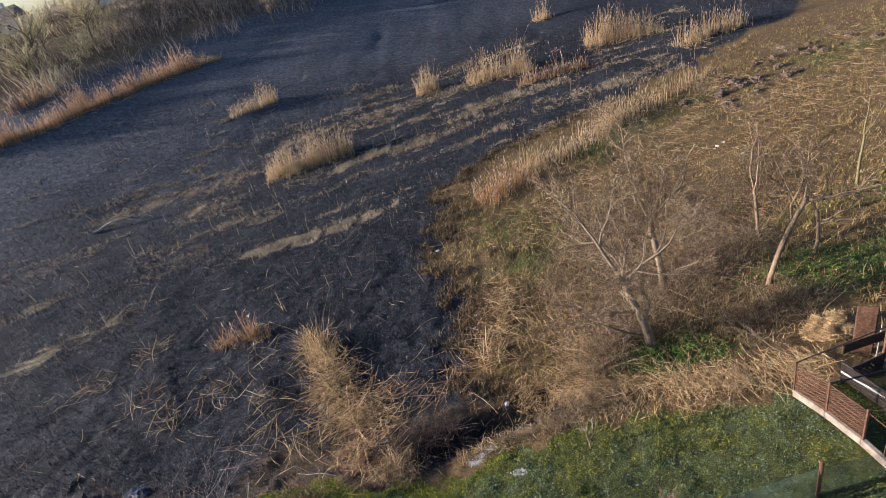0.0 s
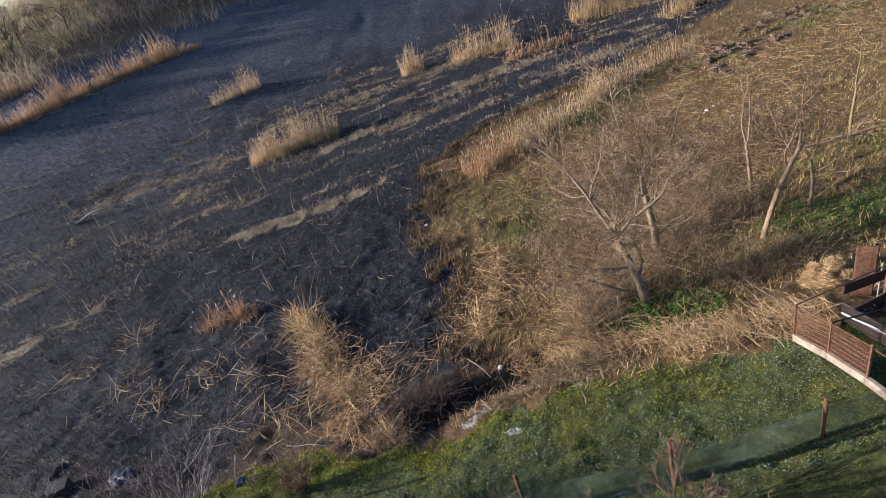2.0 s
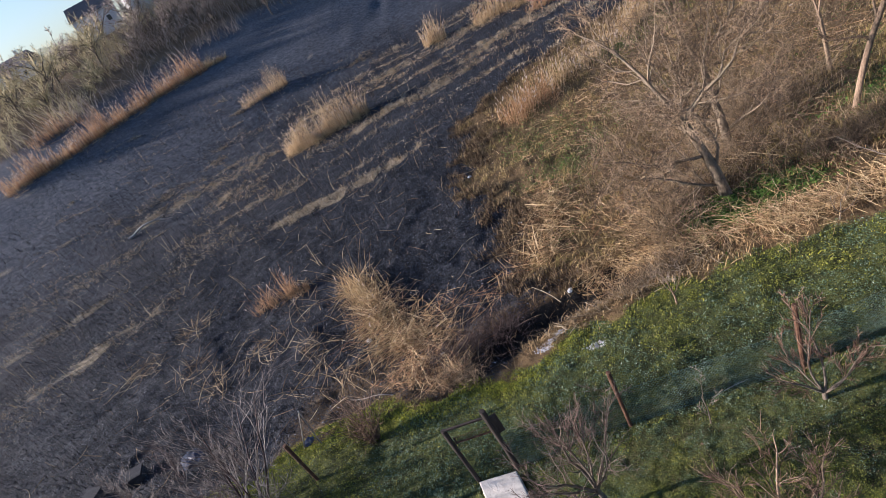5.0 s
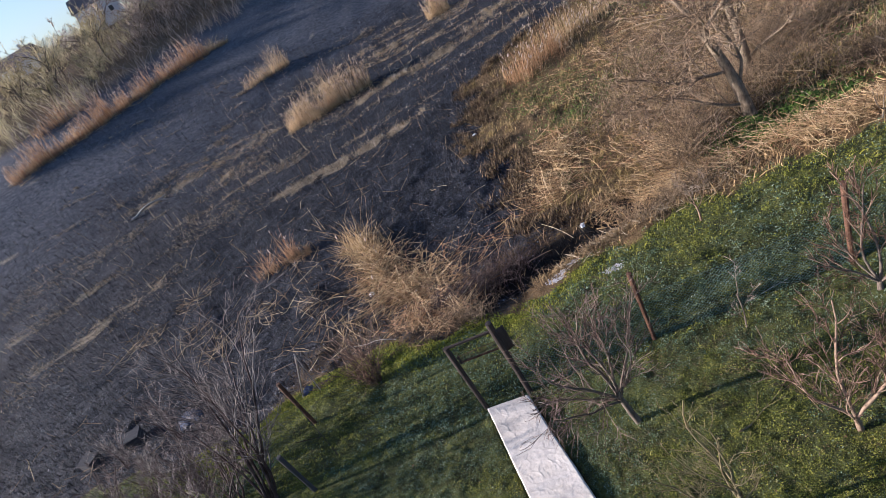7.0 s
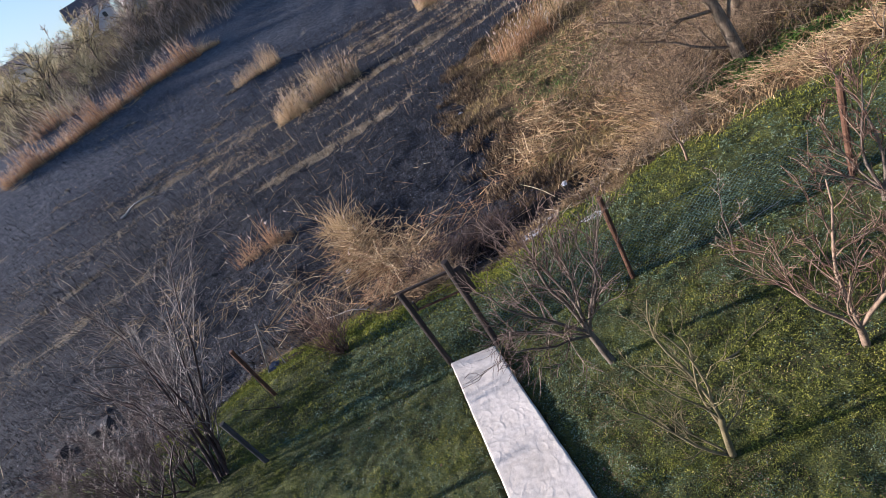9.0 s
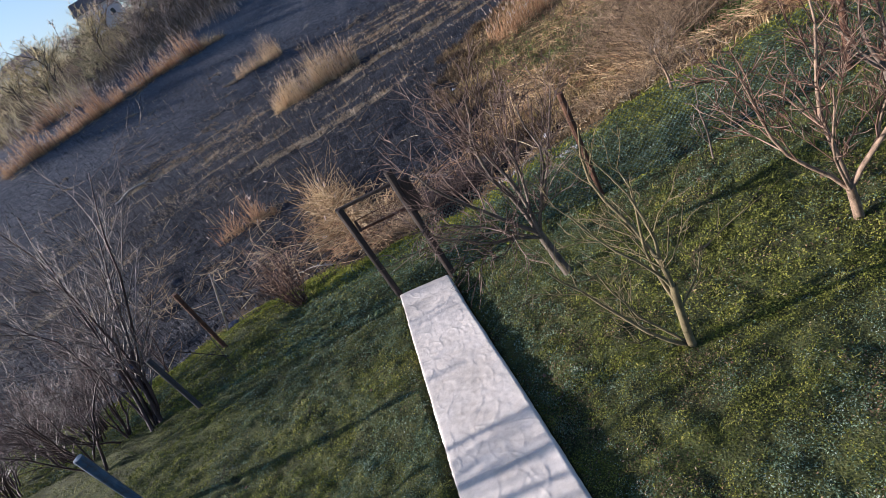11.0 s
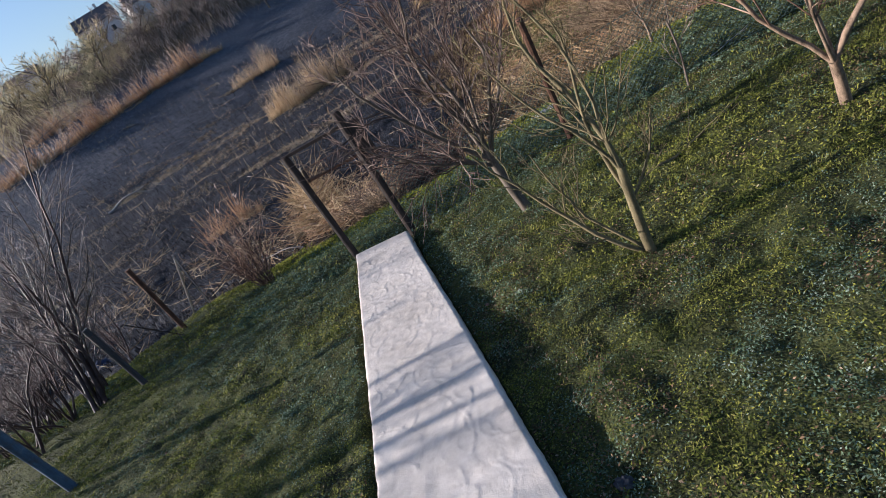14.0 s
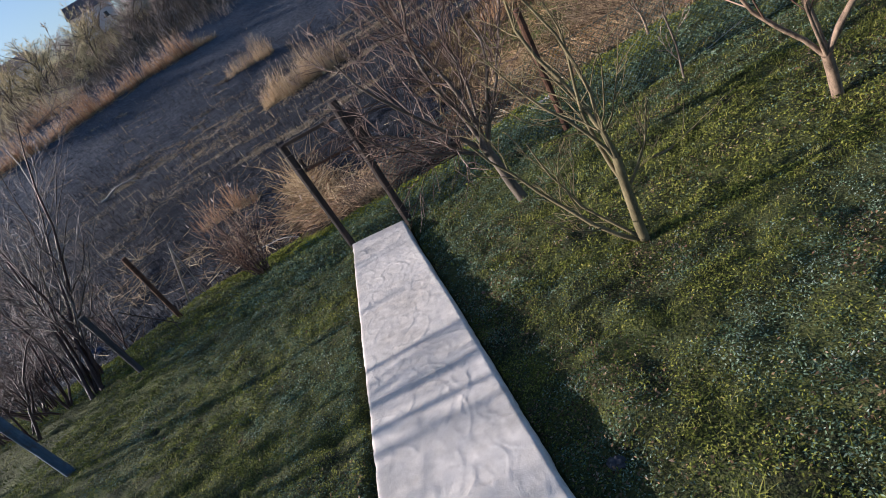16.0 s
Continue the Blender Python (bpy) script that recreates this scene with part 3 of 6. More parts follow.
# ---- gate and fence ----
def post(name, height, radius, material, parent, at=(0, 0, 0), lean=(0, 0), sides=10, wob=0.06):
    t = np.linspace(0, 1, 9)
    P = np.stack([at[0] + lean[0] * t, at[1] + lean[1] * t, at[2] + height * t], 1)[None]
    R = radius * (1 + wob * np.sin(7 * t + height))[None]
    v, f = tubes(P, R, sides)
    top = np.array([[len(v) - sides + i, len(v) - sides + (i + 1) % sides, len(v), len(v)] for i in range(sides)])
    v = np.concatenate([v, P[0, -1:] + np.array([[0, 0, radius * 0.15]])])
    me = bpy.data.meshes.new(name)
    me.from_pydata(v.tolist(), [], [list(q) for q in f] + [[a_, b_, c_] for a_, b_, c_, _ in top])
    me.materials.append(material)
    return part(name, me, parent)


def gz(x, y):
    return float(ground(x, y))


def bar(name, a_, b_, size, material, parent, bevel=0.004, label=""):
    """A square bar from point to point, in the parent's axes."""
    a_, b_ = Vector(a_), Vector(b_)
    d = b_ - a_
    q = d.to_track_quat("X", "Z").to_matrix().to_4x4()
    return solid(name, box_bm((d.length, size[0], size[1]), tuple((a_ + b_) / 2), bevel, q), material, parent, label)


def sheet(name, a_, b_, z0, z1, thick, material, parent, waves=0.01, seed=1, label=""):
    """An upright metal sheet between two plan points, slightly buckled."""
    k, m = 14, 9
    t, h = np.meshgrid(np.linspace(0, 1, k), np.linspace(0, 1, m), indexing="ij")
    d = np.array(b_) - np.array(a_)
    nrm = np.array((-d[1], d[0])) / np.hypot(*d)
    off = waves * smooth_noise(t * 9, h * 9, 2.0, seed)
    V = []
    for side in (-thick / 2, thick / 2):
        V.append(np.stack([a_[0] + d[0] * t + nrm[0] * (off + side), a_[1] + d[1] * t + nrm[1] * (off + side), z0 + (z1 - z0) * h], -1).reshape(-1, 3))
    q = (np.arange(k - 1)[:, None] * m + np.arange(m - 1)[None, :]).ravel()
    f = np.stack([q, q + m, q + m + 1, q + 1], 1)
    c_ = k * m
    rim = [i * m for i in range(k)] + [(k - 1) * m + j for j in range(1, m)] + [i * m + m - 1 for i in range(k - 2, -1, -1)] + [j for j in range(m - 2, 0, -1)]
    r = np.array([[rim[i], rim[(i + 1) % len(rim)], rim[(i + 1) % len(rim)] + c_, rim[i] + c_] for i in range(len(rim))])
    me = grid_mesh(name, np.concatenate(V), np.concatenate([f[:, ::-1], f + c_, r]), material)
    return part(name, me, parent, label)


def mesh_panel(name, a_, b_, z0a, z0b, height, cell, wire, material, parent, sag=0.03, label=""):
    """Woven wire between two plan points: two families of slanting wires."""
    a_, b_ = np.array(a_, float), np.array(b_, float)
    L = np.hypot(*(b_ - a_))
    lines = []
    for way in (1, -1):
        for s0 in np.arange(-height, L + height, cell * 1.414):
            lo, hi = (s0, s0 + height) if way > 0 else (s0, s0 - height)
            t = np.linspace(0, 1, 5)
            s = lo + (hi - lo) * t
            ok = (s >= 0) & (s <= L)
            if not ok.any():
                continue
            t0, t1 = sorted(((0 - lo) / (hi - lo), (L - lo) / (hi - lo)))
            t0, t1 = max(t0, 0), min(t1, 1)
            if t1 - t0 < 0.02:
                continue
            t = np.linspace(t0, t1, 4)
            s = lo + (hi - lo) * t
            f = s / L
            h = height * t
            lines.append(np.stack([a_[0] + (b_[0] - a_[0]) * f, a_[1] + (b_[1] - a_[1]) * f, z0a + (z0b - z0a) * f + h - sag * np.sin(np.pi * f) * h / height], 1))
    P = np.array(lines)
    nrm = np.array((-(b_ - a_)[1], (b_ - a_)[0])) / L
    P[:, :, :2] += nrm * (0.03 * np.sin(P[:, :, 0:1] * 2.1) * np.sin(P[:, :, 2:3] * 3))
    me = grid_mesh(name, *tubes(P, np.full(P.shape[:2], wire), 3), material)
    return part(name, me, parent, label)


G_L, G_R = (-5.80, 8.93), (-4.71, 8.95)
gate = empty("garden_gateway", (*G_L, gz(*G_L)), "dark weathered gateway of two posts at the path's end", "gateway")
zr = gz(*G_R) - gz(*G_L)
post("post", 2.3, 0.062, M_DARKWOOD, gate, (0, 0, -0.1), (-0.03, 0.06))
post("post", 2.38, 0.07, M_DARKWOOD, gate, (1.09, 0.02, zr - 0.1), (-0.02, 0.04))
bar("lintel", (-0.09, 0.06, 2.19), (1.12, 0.06, 2.2), (0.05, 0.055), M_DARKWOOD, gate)
bar("lower_rail", (0.06, 0.04, 1.68), (1.06, 0.05, 1.68), (0.035, 0.04), M_RUST, gate)
bar("stub", (0.1, 0.04, 1.66), (0.1, 0.04, 1.88), (0.05, 0.035), M_DARKWOOD, gate)
bar("upper_wire_rail", (0.12, 0.04, 1.88), (1.04, 0.05, 1.9), (0.012, 0.012), M_RUST, gate, 0.002)
mesh_panel("wire_strip", (0.12, 0.04), (1.03, 0.05), 1.69, 1.69, 0.19, 0.035, 0.0025, M_RUST, gate, 0.0)
sheet("side_plate", (1.13, 0.03), (1.31, 0.10), 1.4 + zr, 2.05 + zr, 0.03, M_DARKWOOD, gate, 0.01, 5, "dark plate fixed to the post")


def fence_post(x, y, height, radius, material, label, lean=(0, 0)):
    ob = empty("fence_post", (x, y, gz(x, y)), label, "fence post", "posts of the garden fence")
    post("shaft", height + 0.25, radius, material, ob, (0, 0, -0.25), lean)
    # a wire tied round the shaft, and its twisted end
    t = np.linspace(0, 2 * np.pi, 9)
    z = height * 0.9
    P = np.stack([np.cos(t) * (radius + 0.004) + lean[0] * 0.9, np.sin(t) * (radius + 0.004) + lean[1] * 0.9, z + 0.01 * np.sin(2 * t)], 1)[None]
    part("tie_wire", grid_mesh("tie_wire", *tubes(P, np.full((1, 9), 0.003), 4), M_RUST), ob)
    return ob


P_A, P_B, P_C, P_DD = (-1.75, 9.03), (2.2, 8.97), (6.14, 9.39), (10.2, 9.6)
for xy_, hh_ in ((P_A, 1.98), (P_B, 1.93), (P_C, 1.5)):
    fence_post(*xy_, hh_, 0.052, M_RUST, "rust-brown steel pipe fence post in the grass")
P_1, P_2, P_3, P_4 = (-11.55, 11.2), (-10.6, 8.42), (-9.6, 5.5), (-8.9, 3.2)
fence_post(*P_1, 1.9, 0.06, M_RUST, "old brown fence post at the lawn's edge", (0.02, 0))
fence_post(*P_2, 1.5, 0.058, M_OLDPOST, "dark weathered fence post beside the shrubs", (-0.03, 0.02))
fence_post(*P_3, 1.5, 0.068, M_BLUEPAINT, "short fence post with flaking blue paint", (-0.03, 0.0))


def netting(name, a_, b_, height, label):
    ob = empty(name, (0, 0, 0), label, "wire netting", "netting between the posts")
    mesh_panel("net", a_, b_, gz(*a_) + 0.02, gz(*b_) + 0.02, height, 0.06, 0.0036, M_WIRE, ob)
    for k_, h in (("top_wire", height), ("bottom_wire", 0.03)):
        P = np.array([[(*a_, gz(*a_) + h), ((a_[0] + b_[0]) / 2, (a_[1] + b_[1]) / 2, (gz(*a_) + gz(*b_)) / 2 + h - 0.03), (*b_, gz(*b_) + h)]])
        part(k_, grid_mesh(k_, *tubes(P, np.full((1, 3), 0.004), 4), M_WIRE), ob)


netting("wire_netting", G_R, P_A, 1.25, "sagging green wire netting between gateway and post")
netting("wire_netting", P_A, P_B, 1.25, "sagging green wire netting between two posts")
netting("wire_netting", P_B, P_C, 1.2, "sagging green wire netting between two posts")
netting("wire_netting", P_C, P_DD, 1.2, "green wire netting running past the last post")
# thin rails of the old fence on the shrubs' side
old = empty("old_fence_rail", (0, 0, 0), "thin dark rods of an old fence by the shrubs", "fence rail")
for a_, b_, h0, h1 in ((P_1, (-10.2, 9.4), 1.4, 0.05), ((-10.95, 10.4), (-10.75, 9.2), 0.05, 1.1), (P_1, (-12.3, 12.4), 1.45, 0.9)):
    bar("rod", (*a_, gz(*a_) + h0), (*b_, gz(*b_) + h1), (0.016, 0.016), M_DARKWOOD, old, 0.002)

# leaning frame of two pale laths
lath = empty("lath_frame", (-12.05, 13.3, -3.6), "two pale grey laths leaning together in a peak", "wooden frame")
bar("lath", (-0.14, -0.1, -0.15), (0.0, 0.0, 1.96), (0.085, 0.035), M_PLANK, lath)
bar("lath", (-1.2, 0.3, -0.25), (0.0, 0.03, 1.93), (0.06, 0.03), M_PLANK, lath)


# ---- rusty enclosure with a concrete foot ----
M_FOOT = surface("stained_concrete", [(0.3, (0.12, 0.095, 0.07)), (0.62, (0.32, 0.275, 0.22))], 3, 0.9, 0, 0.6, 0.01, None, None, (0.14, 0.10, 0.07))


def enclosure():
    ob = empty("rusty_enclosure", (0, 0, 0), "rusty mesh enclosure on a pale concrete foot", "enclosure")
    c0, c1, c2, c3 = (7.35, 13.0), (7.62, 11.75), (7.88, 10.5), (8.3, 8.2)
    zf = lambda p: float(base(*p)) + 0.02
    for a_, b_ in ((c0, c1), (c1, c2), (c2, c3)):
        m_ = box_bm((math.dist(a_, b_) + 0.02, 0.13, 0.26), (0, 0, 0), 0.012, None, 0.004)
        d = Vector((*b_, zf(b_))) - Vector((*a_, zf(a_)))
        q = d.to_track_quat("X", "Z").to_matrix().to_4x4()
        bmesh.ops.transform(m_, matrix=Matrix.Translation(((a_[0] + b_[0]) / 2, (a_[1] + b_[1]) / 2, (zf(a_) + zf(b_)) / 2 + 0.17)) @ q, verts=m_.verts[:])
        solid("concrete_foot", m_, M_FOOT, ob)
        if b_ == c3:
            bar("rail", (*a_, zf(a_) + 1.38), (*b_, zf(b_) + 1.38), (0.02, 0.025), M_RUST, ob)
            for k_ in (0.28, 0.62):
                p = [a_[i] + (b_[i] - a_[i]) * k_ for i in range(2)]
                bar("thin_upright", (*p, zf(p) + 0.2), (*p, zf(p) + 1.42), (0.025, 0.025), M_RUST, ob)
            continue
        mesh_panel("wire_panel", a_, b_, zf(a_) + 0.3, zf(b_) + 0.3, 1.1, 0.05, 0.0085, M_RUST, ob, 0.0)
        for h in (0.34, 0.5, 0.66, 0.82, 0.98, 1.14, 1.4):
            bar("rail", (*a_, zf(a_) + h), (*b_, zf(b_) + h), (0.018, 0.03), M_RUST, ob)
    for p in (c0, c1, c2, c3):
        bar("upright", (*p, zf(p) - 0.1), (*p, zf(p) + 1.5), (0.06, 0.06), M_RUST, ob)
    back = (10.35, 13.6)
    sheet("solid_sheet", (10.0, 14.6), (10.55, 14.38), zf((10.4, 14.4)) - 0.1, zf((10.4, 14.4)) + 2.0, 0.02, M_RUST, ob, 0.02, 8)
    sheet("solid_sheet", (11.6, 13.4), (12.5, 12.7), zf((12, 13)) + 0.2, zf((12, 13)) + 1.5, 0.02, M_RUST, ob, 0.02, 9)
    bar("upright", (*back, zf(back) - 0.1), (*back, zf(back) + 1.75), (0.09, 0.09), M_RUST, ob)
    bar("pale_upright", (10.22, 13.72, zf(back) - 0.1), (10.22, 13.72, zf(back) + 1.7), (0.035, 0.04), M_PLANK, ob)
    hang = [[c0[i] + (back[i] - c0[i]) * k_ for i in range(2)] for k_ in (0.5, 0.96)]
    sheet("hanging_board", hang[0], hang[1], zf(hang[0]) + 1.12, zf(hang[0]) + 1.5, 0.03, M_DARKRUST, ob, 0.01, 12)
    bar("top_rail", (*c0, zf(c0) + 1.5), (*back, zf(back) + 1.72), (0.03, 0.035), M_DARKWOOD, ob)
    bar("pale_rail", (*back, zf(back) + 1.7), (11.9, 12.7, zf((11.9, 12.7)) + 1.5), (0.05, 0.04), M_PLANK, ob)
    bar("mid_rail", (*c1, zf(c1) + 1.45), (10.3, 12.6, zf((10.3, 12.6)) + 0.75), (0.04, 0.04), M_DARKWOOD, ob)
    for a_, b_ in ((back, (11.3, 11.9)), ((11.3, 11.9), (12.0, 10.6))):
        bar("rear_foot", (*a_, zf(a_) + 0.12), (*b_, zf(b_) + 0.12), (0.14, 0.36), M_FOOT, ob, 0.015)
    for i, y_ in enumerate((12.6, 11.6)):
        bar("upright", (11.0 + i * 0.5, y_, zf((11, y_)) - 0.1), (11.0 + i * 0.5, y_, zf((11, y_)) + 1.3), (0.05, 0.05), M_RUST, ob)
    mesh_panel("wire_panel", back, (11.6, 12.2), zf(back) + 0.3, zf((11.6, 12.2)) + 0.3, 1.2, 0.06, 0.004, M_RUST, ob, 0.0)
    # the raised bed inside, edged with a pale pipe
    t = np.linspace(0, 1, 12)
    A_, B_ = np.array((8.75, 13.0, zf((8.75, 13.0)) + 0.62)), np.array((9.9, 9.2, zf((9.9, 9.2)) + 0.62))
    P = (A_[None] * (1 - t[:, None]) + B_[None] * t[:, None])[None]
    part("pale_pipe", grid_mesh("pale_pipe", *tubes(P, np.full((1, 12), 0.075), 10), M_WHITE), ob, "whitish pipe along the bed")
    sheet("bed_side", (8.70, 13.0), (9.84, 9.2), zf((9.2, 11)) - 0.1, zf((9.2, 11)) + 0.6, 0.04, M_DARKWOOD, ob, 0.02, 10)
    sheet("bed_end", (8.72, 13.02), (10.3, 13.5), zf((9.5, 13)) - 0.3, zf((9.5, 13)) + 0.5, 0.04, M_DARKWOOD, ob, 0.01, 11)


enclosure()
bed_xy = np.stack([RNG.uniform(8.9, 11.2, 500), RNG.uniform(9.6, 13.2, 500)], 1)
P_, R_ = fallen(500, bed_xy, 0.4, 0.005, 0.5)
stuff("bed_litter", [tubes(P_, R_)], M_TWIG_BROWN, "dead stalks and litter in the raised bed", "plant litter")


def hay_heap(x, y, rx, ry, h, n_=2600):
    r, a_ = np.sqrt(RNG.uniform(0, 1, n_)), RNG.uniform(0, 2 * np.pi, n_)
    xy = np.stack([x + rx * r * np.cos(a_), y + ry * r * np.sin(a_)], 1)
    P, R = fallen(n_, xy, 0.3, 0.007, 0.02, tilt=0.5)
    up = h * np.sqrt(np.maximum(0, 1 - r ** 2)) * (0.62 + 0.75 * smooth_noise(xy[:, 0], xy[:, 1], 0.33, 51))
    P[:, :, 2] += up[:, None] * RNG.uniform(0.75, 1.0, n_)[:, None]
    core_t, core_p = np.meshgrid(np.linspace(0, np.pi / 2, 10), np.linspace(0, 2 * np.pi, 25)[:-1], indexing="ij")
    rr = np.sin(np.pi / 2 - core_t)
    X, Y = x + rx * 0.92 * rr * np.cos(core_p), y + ry * 0.92 * rr * np.sin(core_p)
    Z = ground(X, Y) - 0.05 + h * 0.9 * np.sin(core_t) * (0.62 + 0.75 * smooth_noise(X, Y, 0.33, 51))
    q = (np.arange(9)[:, None] * 24 + np.arange(24)[None, :])
    q2 = (np.arange(9)[:, None] * 24 + (np.arange(24)[None, :] + 1) % 24)
    F = np.stack([q, q2, q2 + 24, q + 24], -1).reshape(-1, 4)
    ob = empty("hay_heap", (0, 0, 0), "heap of old yellow hay behind the enclosure", "hay heap")
    part("core", grid_mesh("core", np.stack([X, Y, Z], -1).reshape(-1, 3), F, M_HAY), ob)
    tagged(part("loose_hay", grid_mesh("loose_hay", *tubes(P, R), M_HAY), ob), kind="stuff")


hay_heap(10.3, 16.2, 1.0, 0.75, 0.8)

# ---- bare trees and shrubs ----
def unit(v):
    return v / (np.linalg.norm(v) + 1e-9)


def limb(rng, start, way, length, r0, r1, k=7, wobble=0.12, lift=0.0):
    """One crooked branch as a polyline."""
    pts, d = [np.array(start, float)], unit(np.array(way, float))
    for _ in range(k - 1):
        d = unit(d + rng.normal(0, wobble, 3) + np.array((0, 0, lift)))
        pts.append(pts[-1] + d * length / (k - 1))
    return np.array(pts), np.linspace(r0, r1, k)


def sprout(rng, line, n_, ratio, r_ratio, spread, depth, out, k=5, wobble=0.16, lift=0.08, lo=0.25, tip=0.003):
    """Side branches of a branch, and theirs."""
    P, R = line
    L = np.linalg.norm(np.diff(P, axis=0), axis=1).sum()
    for t in np.sort(rng.uniform(lo, 1.0, n_)):
        i = min(int(t * (len(P) - 1)), len(P) - 2)
        f = t * (len(P) - 1) - i
        p = P[i] * (1 - f) + P[i + 1] * f
        d = unit(P[i + 1] - P[i])
        side = unit(np.cross(d, rng.normal(0, 1, 3)))
        way = unit(d * np.cos(spread) + side * np.sin(spread) * rng.uniform(0.6, 1.2))
        r = max((R[i] * (1 - f) + R[i + 1] * f) * r_ratio, tip)
        one = limb(rng, p, way, L * ratio * rng.uniform(0.5, 1.2) * (1.15 - 0.5 * t), r, max(r * 0.35, tip * 0.6), k, wobble, lift)
        out.append(one)
        if depth > 1:
            sprout(rng, one, max(2, int(n_ * 0.75)), ratio, r_ratio, spread, depth - 1, out, max(4, k - 1), wobble, lift, lo, tip)


def tube_set(lines, sides):
    by = {}
    for P, R in lines:
        by.setdefault(len(P), []).append((P, R))
    return join([tubes(np.array([p for p, _ in g]), np.array([r for _, r in g]), sides) for g in by.values()])


def bare_tree(name, x, y, trunk, limbs, bark, twig, label, category, group="", seed=1, n_=6, depth=3, ratio=0.5, r_ratio=0.55, spread=0.7, wobble=0.13, lift=0.06, lo=0.2, sides=7, tip=0.0048):
    """trunk: its points above the root (dx, dy, dz) and radii at foot and fork. limbs: (share of trunk, way, length, radius)."""
    rng = np.random.default_rng(seed)
    ob = empty(name, (x, y, gz(x, y)), label, category, group)
    pts, r0, r1 = trunk
    ctrl = np.array([(0, 0, -0.15), (0, 0, 0)] + list(pts), float)
    s = np.linspace(0, len(ctrl) - 1, 12)
    P = np.stack([np.interp(s, np.arange(len(ctrl)), ctrl[:, i]) for i in range(3)], 1)
    P[2:] += rng.normal(0, r0 * 0.07, P[2:].shape)
    P[2:-1] = (P[1:-2] + 2 * P[2:-1] + P[3:]) / 4
    R = np.linspace(r0 * 1.1, r1, 12)
    R[0] *= 1.35
    part("trunk", grid_mesh("trunk", *tubes(P[None], R[None], sides + 3), bark), ob)
    for at, way, length, rad in limbs:
        i = min(int(at * 11), 10)
        f = at * 11 - i
        line = limb(rng, P[i] * (1 - f) + P[i + 1] * f, way, length, rad, rad * 0.3, 8, wobble, lift)
        lo_part = part("limb", grid_mesh("limb", *tubes(line[0][None], line[1][None], sides), bark), ob)
        out = []
        sprout(rng, line, n_, ratio, r_ratio, spread, depth, out, 5, wobble * 1.3, lift, lo, tip)
        thick = [q for q in out if q[1][0] > max(0.012, tip * 1.6)]
        thin = [q for q in out if q[1][0] <= max(0.012, tip * 1.6)]
        if thick:
            tagged(part("branchwork", grid_mesh("branchwork", *tube_set(thick, 5), bark), lo_part), kind="stuff")
        if thin:
            tagged(part("twig_spray", grid_mesh("twig_spray", *tube_set(thin, 3), twig), lo_part), kind="stuff")
    return ob


# the young fruit trees of the lawn
bare_tree("young_fruit_tree", -1.71, 4.58, ([(0.0, -0.02, 0.4), (0.02, -0.06, 0.86)], 0.045, 0.034),
          [(0.25, (-0.75, 0.05, 0.62), 1.75, 0.022), (0.98, (-0.06, 0.1, 1), 1.7, 0.024), (0.9, (0.12, -0.1, 1), 1.6, 0.02), (0.8, (-0.25, 0.25, 1), 1.5, 0.02), (0.75, (0.62, 0.0, 0.72), 0.75, 0.014), (0.95, (-0.35, -0.15, 0.95), 1.3, 0.016), (0.3, (-0.42, 0.3, 0.9), 1.4, 0.016)],
          M_BARK_OLIVE, M_BARK_OLIVE, "slender young fruit tree with olive bark on the lawn", "fruit tree", "", 11, 7, 2, 0.42, 0.5, 0.75, 0.15, 0.1, 0.2, 7, 0.0042)
bare_tree("pale_fruit_tree", 0.28, 5.4, ([(-0.04, -0.04, 0.25), (-0.09, -0.1, 0.48)], 0.048, 0.04),
          [(0.95, (-0.62, 0.2, 0.8), 1.8, 0.024), (1.0, (-0.14, 0.05, 1), 1.9, 0.029), (0.97, (0.5, -0.05, 0.85), 1.6, 0.03), (0.99, (0.75, 0.35, 0.6), 1.2, 0.018), (0.95, (-0.3, -0.35, 0.9), 1.5, 0.017)],
          M_BARK_PALE, M_TWIG_RED, "bare fruit tree with a pale forked trunk on the lawn", "fruit tree", "", 12, 13, 2, 0.5, 0.5, 0.7, 0.15, 0.06, 0.3, 7, 0.0048)
bare_tree("bushy_fruit_tree", -2.66, 6.98, ([(-0.06, 0, 0.4), (-0.12, -0.02, 0.85)], 0.072, 0.052),
          [(0.97, (-0.75, -0.15, 0.7), 2.1, 0.032), (1.0, (-0.3, 0.1, 1), 2.2, 0.035), (0.98, (0.12, 0.1, 1), 2.2, 0.032), (0.95, (0.6, 0.05, 0.8), 1.9, 0.028), (0.93, (-0.45, 0.4, 0.85), 2.0, 0.026), (0.9, (-0.55, -0.5, 0.75), 1.9, 0.024), (0.96, (0.25, 0.5, 0.85), 2.0, 0.026), (0.9, (-0.95, 0.1, 0.4), 1.9, 0.022)],
          M_BARK_GREY, M_TWIG_BRONZE, "bare fruit tree with long thin brownish twigs", "fruit tree", "", 13, 12, 2, 0.52, 0.5, 0.7, 0.19, 0.09, 0.12, 7, 0.0052)
bare_tree("sapling", -0.1, 8.3, ([(0.02, 0, 0.5), (-0.03, 0, 0.95)], 0.018, 0.012),
          [(0.5, (-0.5, 0, 0.8), 0.6, 0.008), (0.9, (0.1, 0.2, 1), 0.9, 0.009), (0.7, (0.5, -0.1, 0.8), 0.6, 0.007)],
          M_BARK_GREY, M_TWIG_GREY, "thin sapling standing in the frosty grass", "sapling", "saplings of the garden", 14, 5, 2, 0.4)
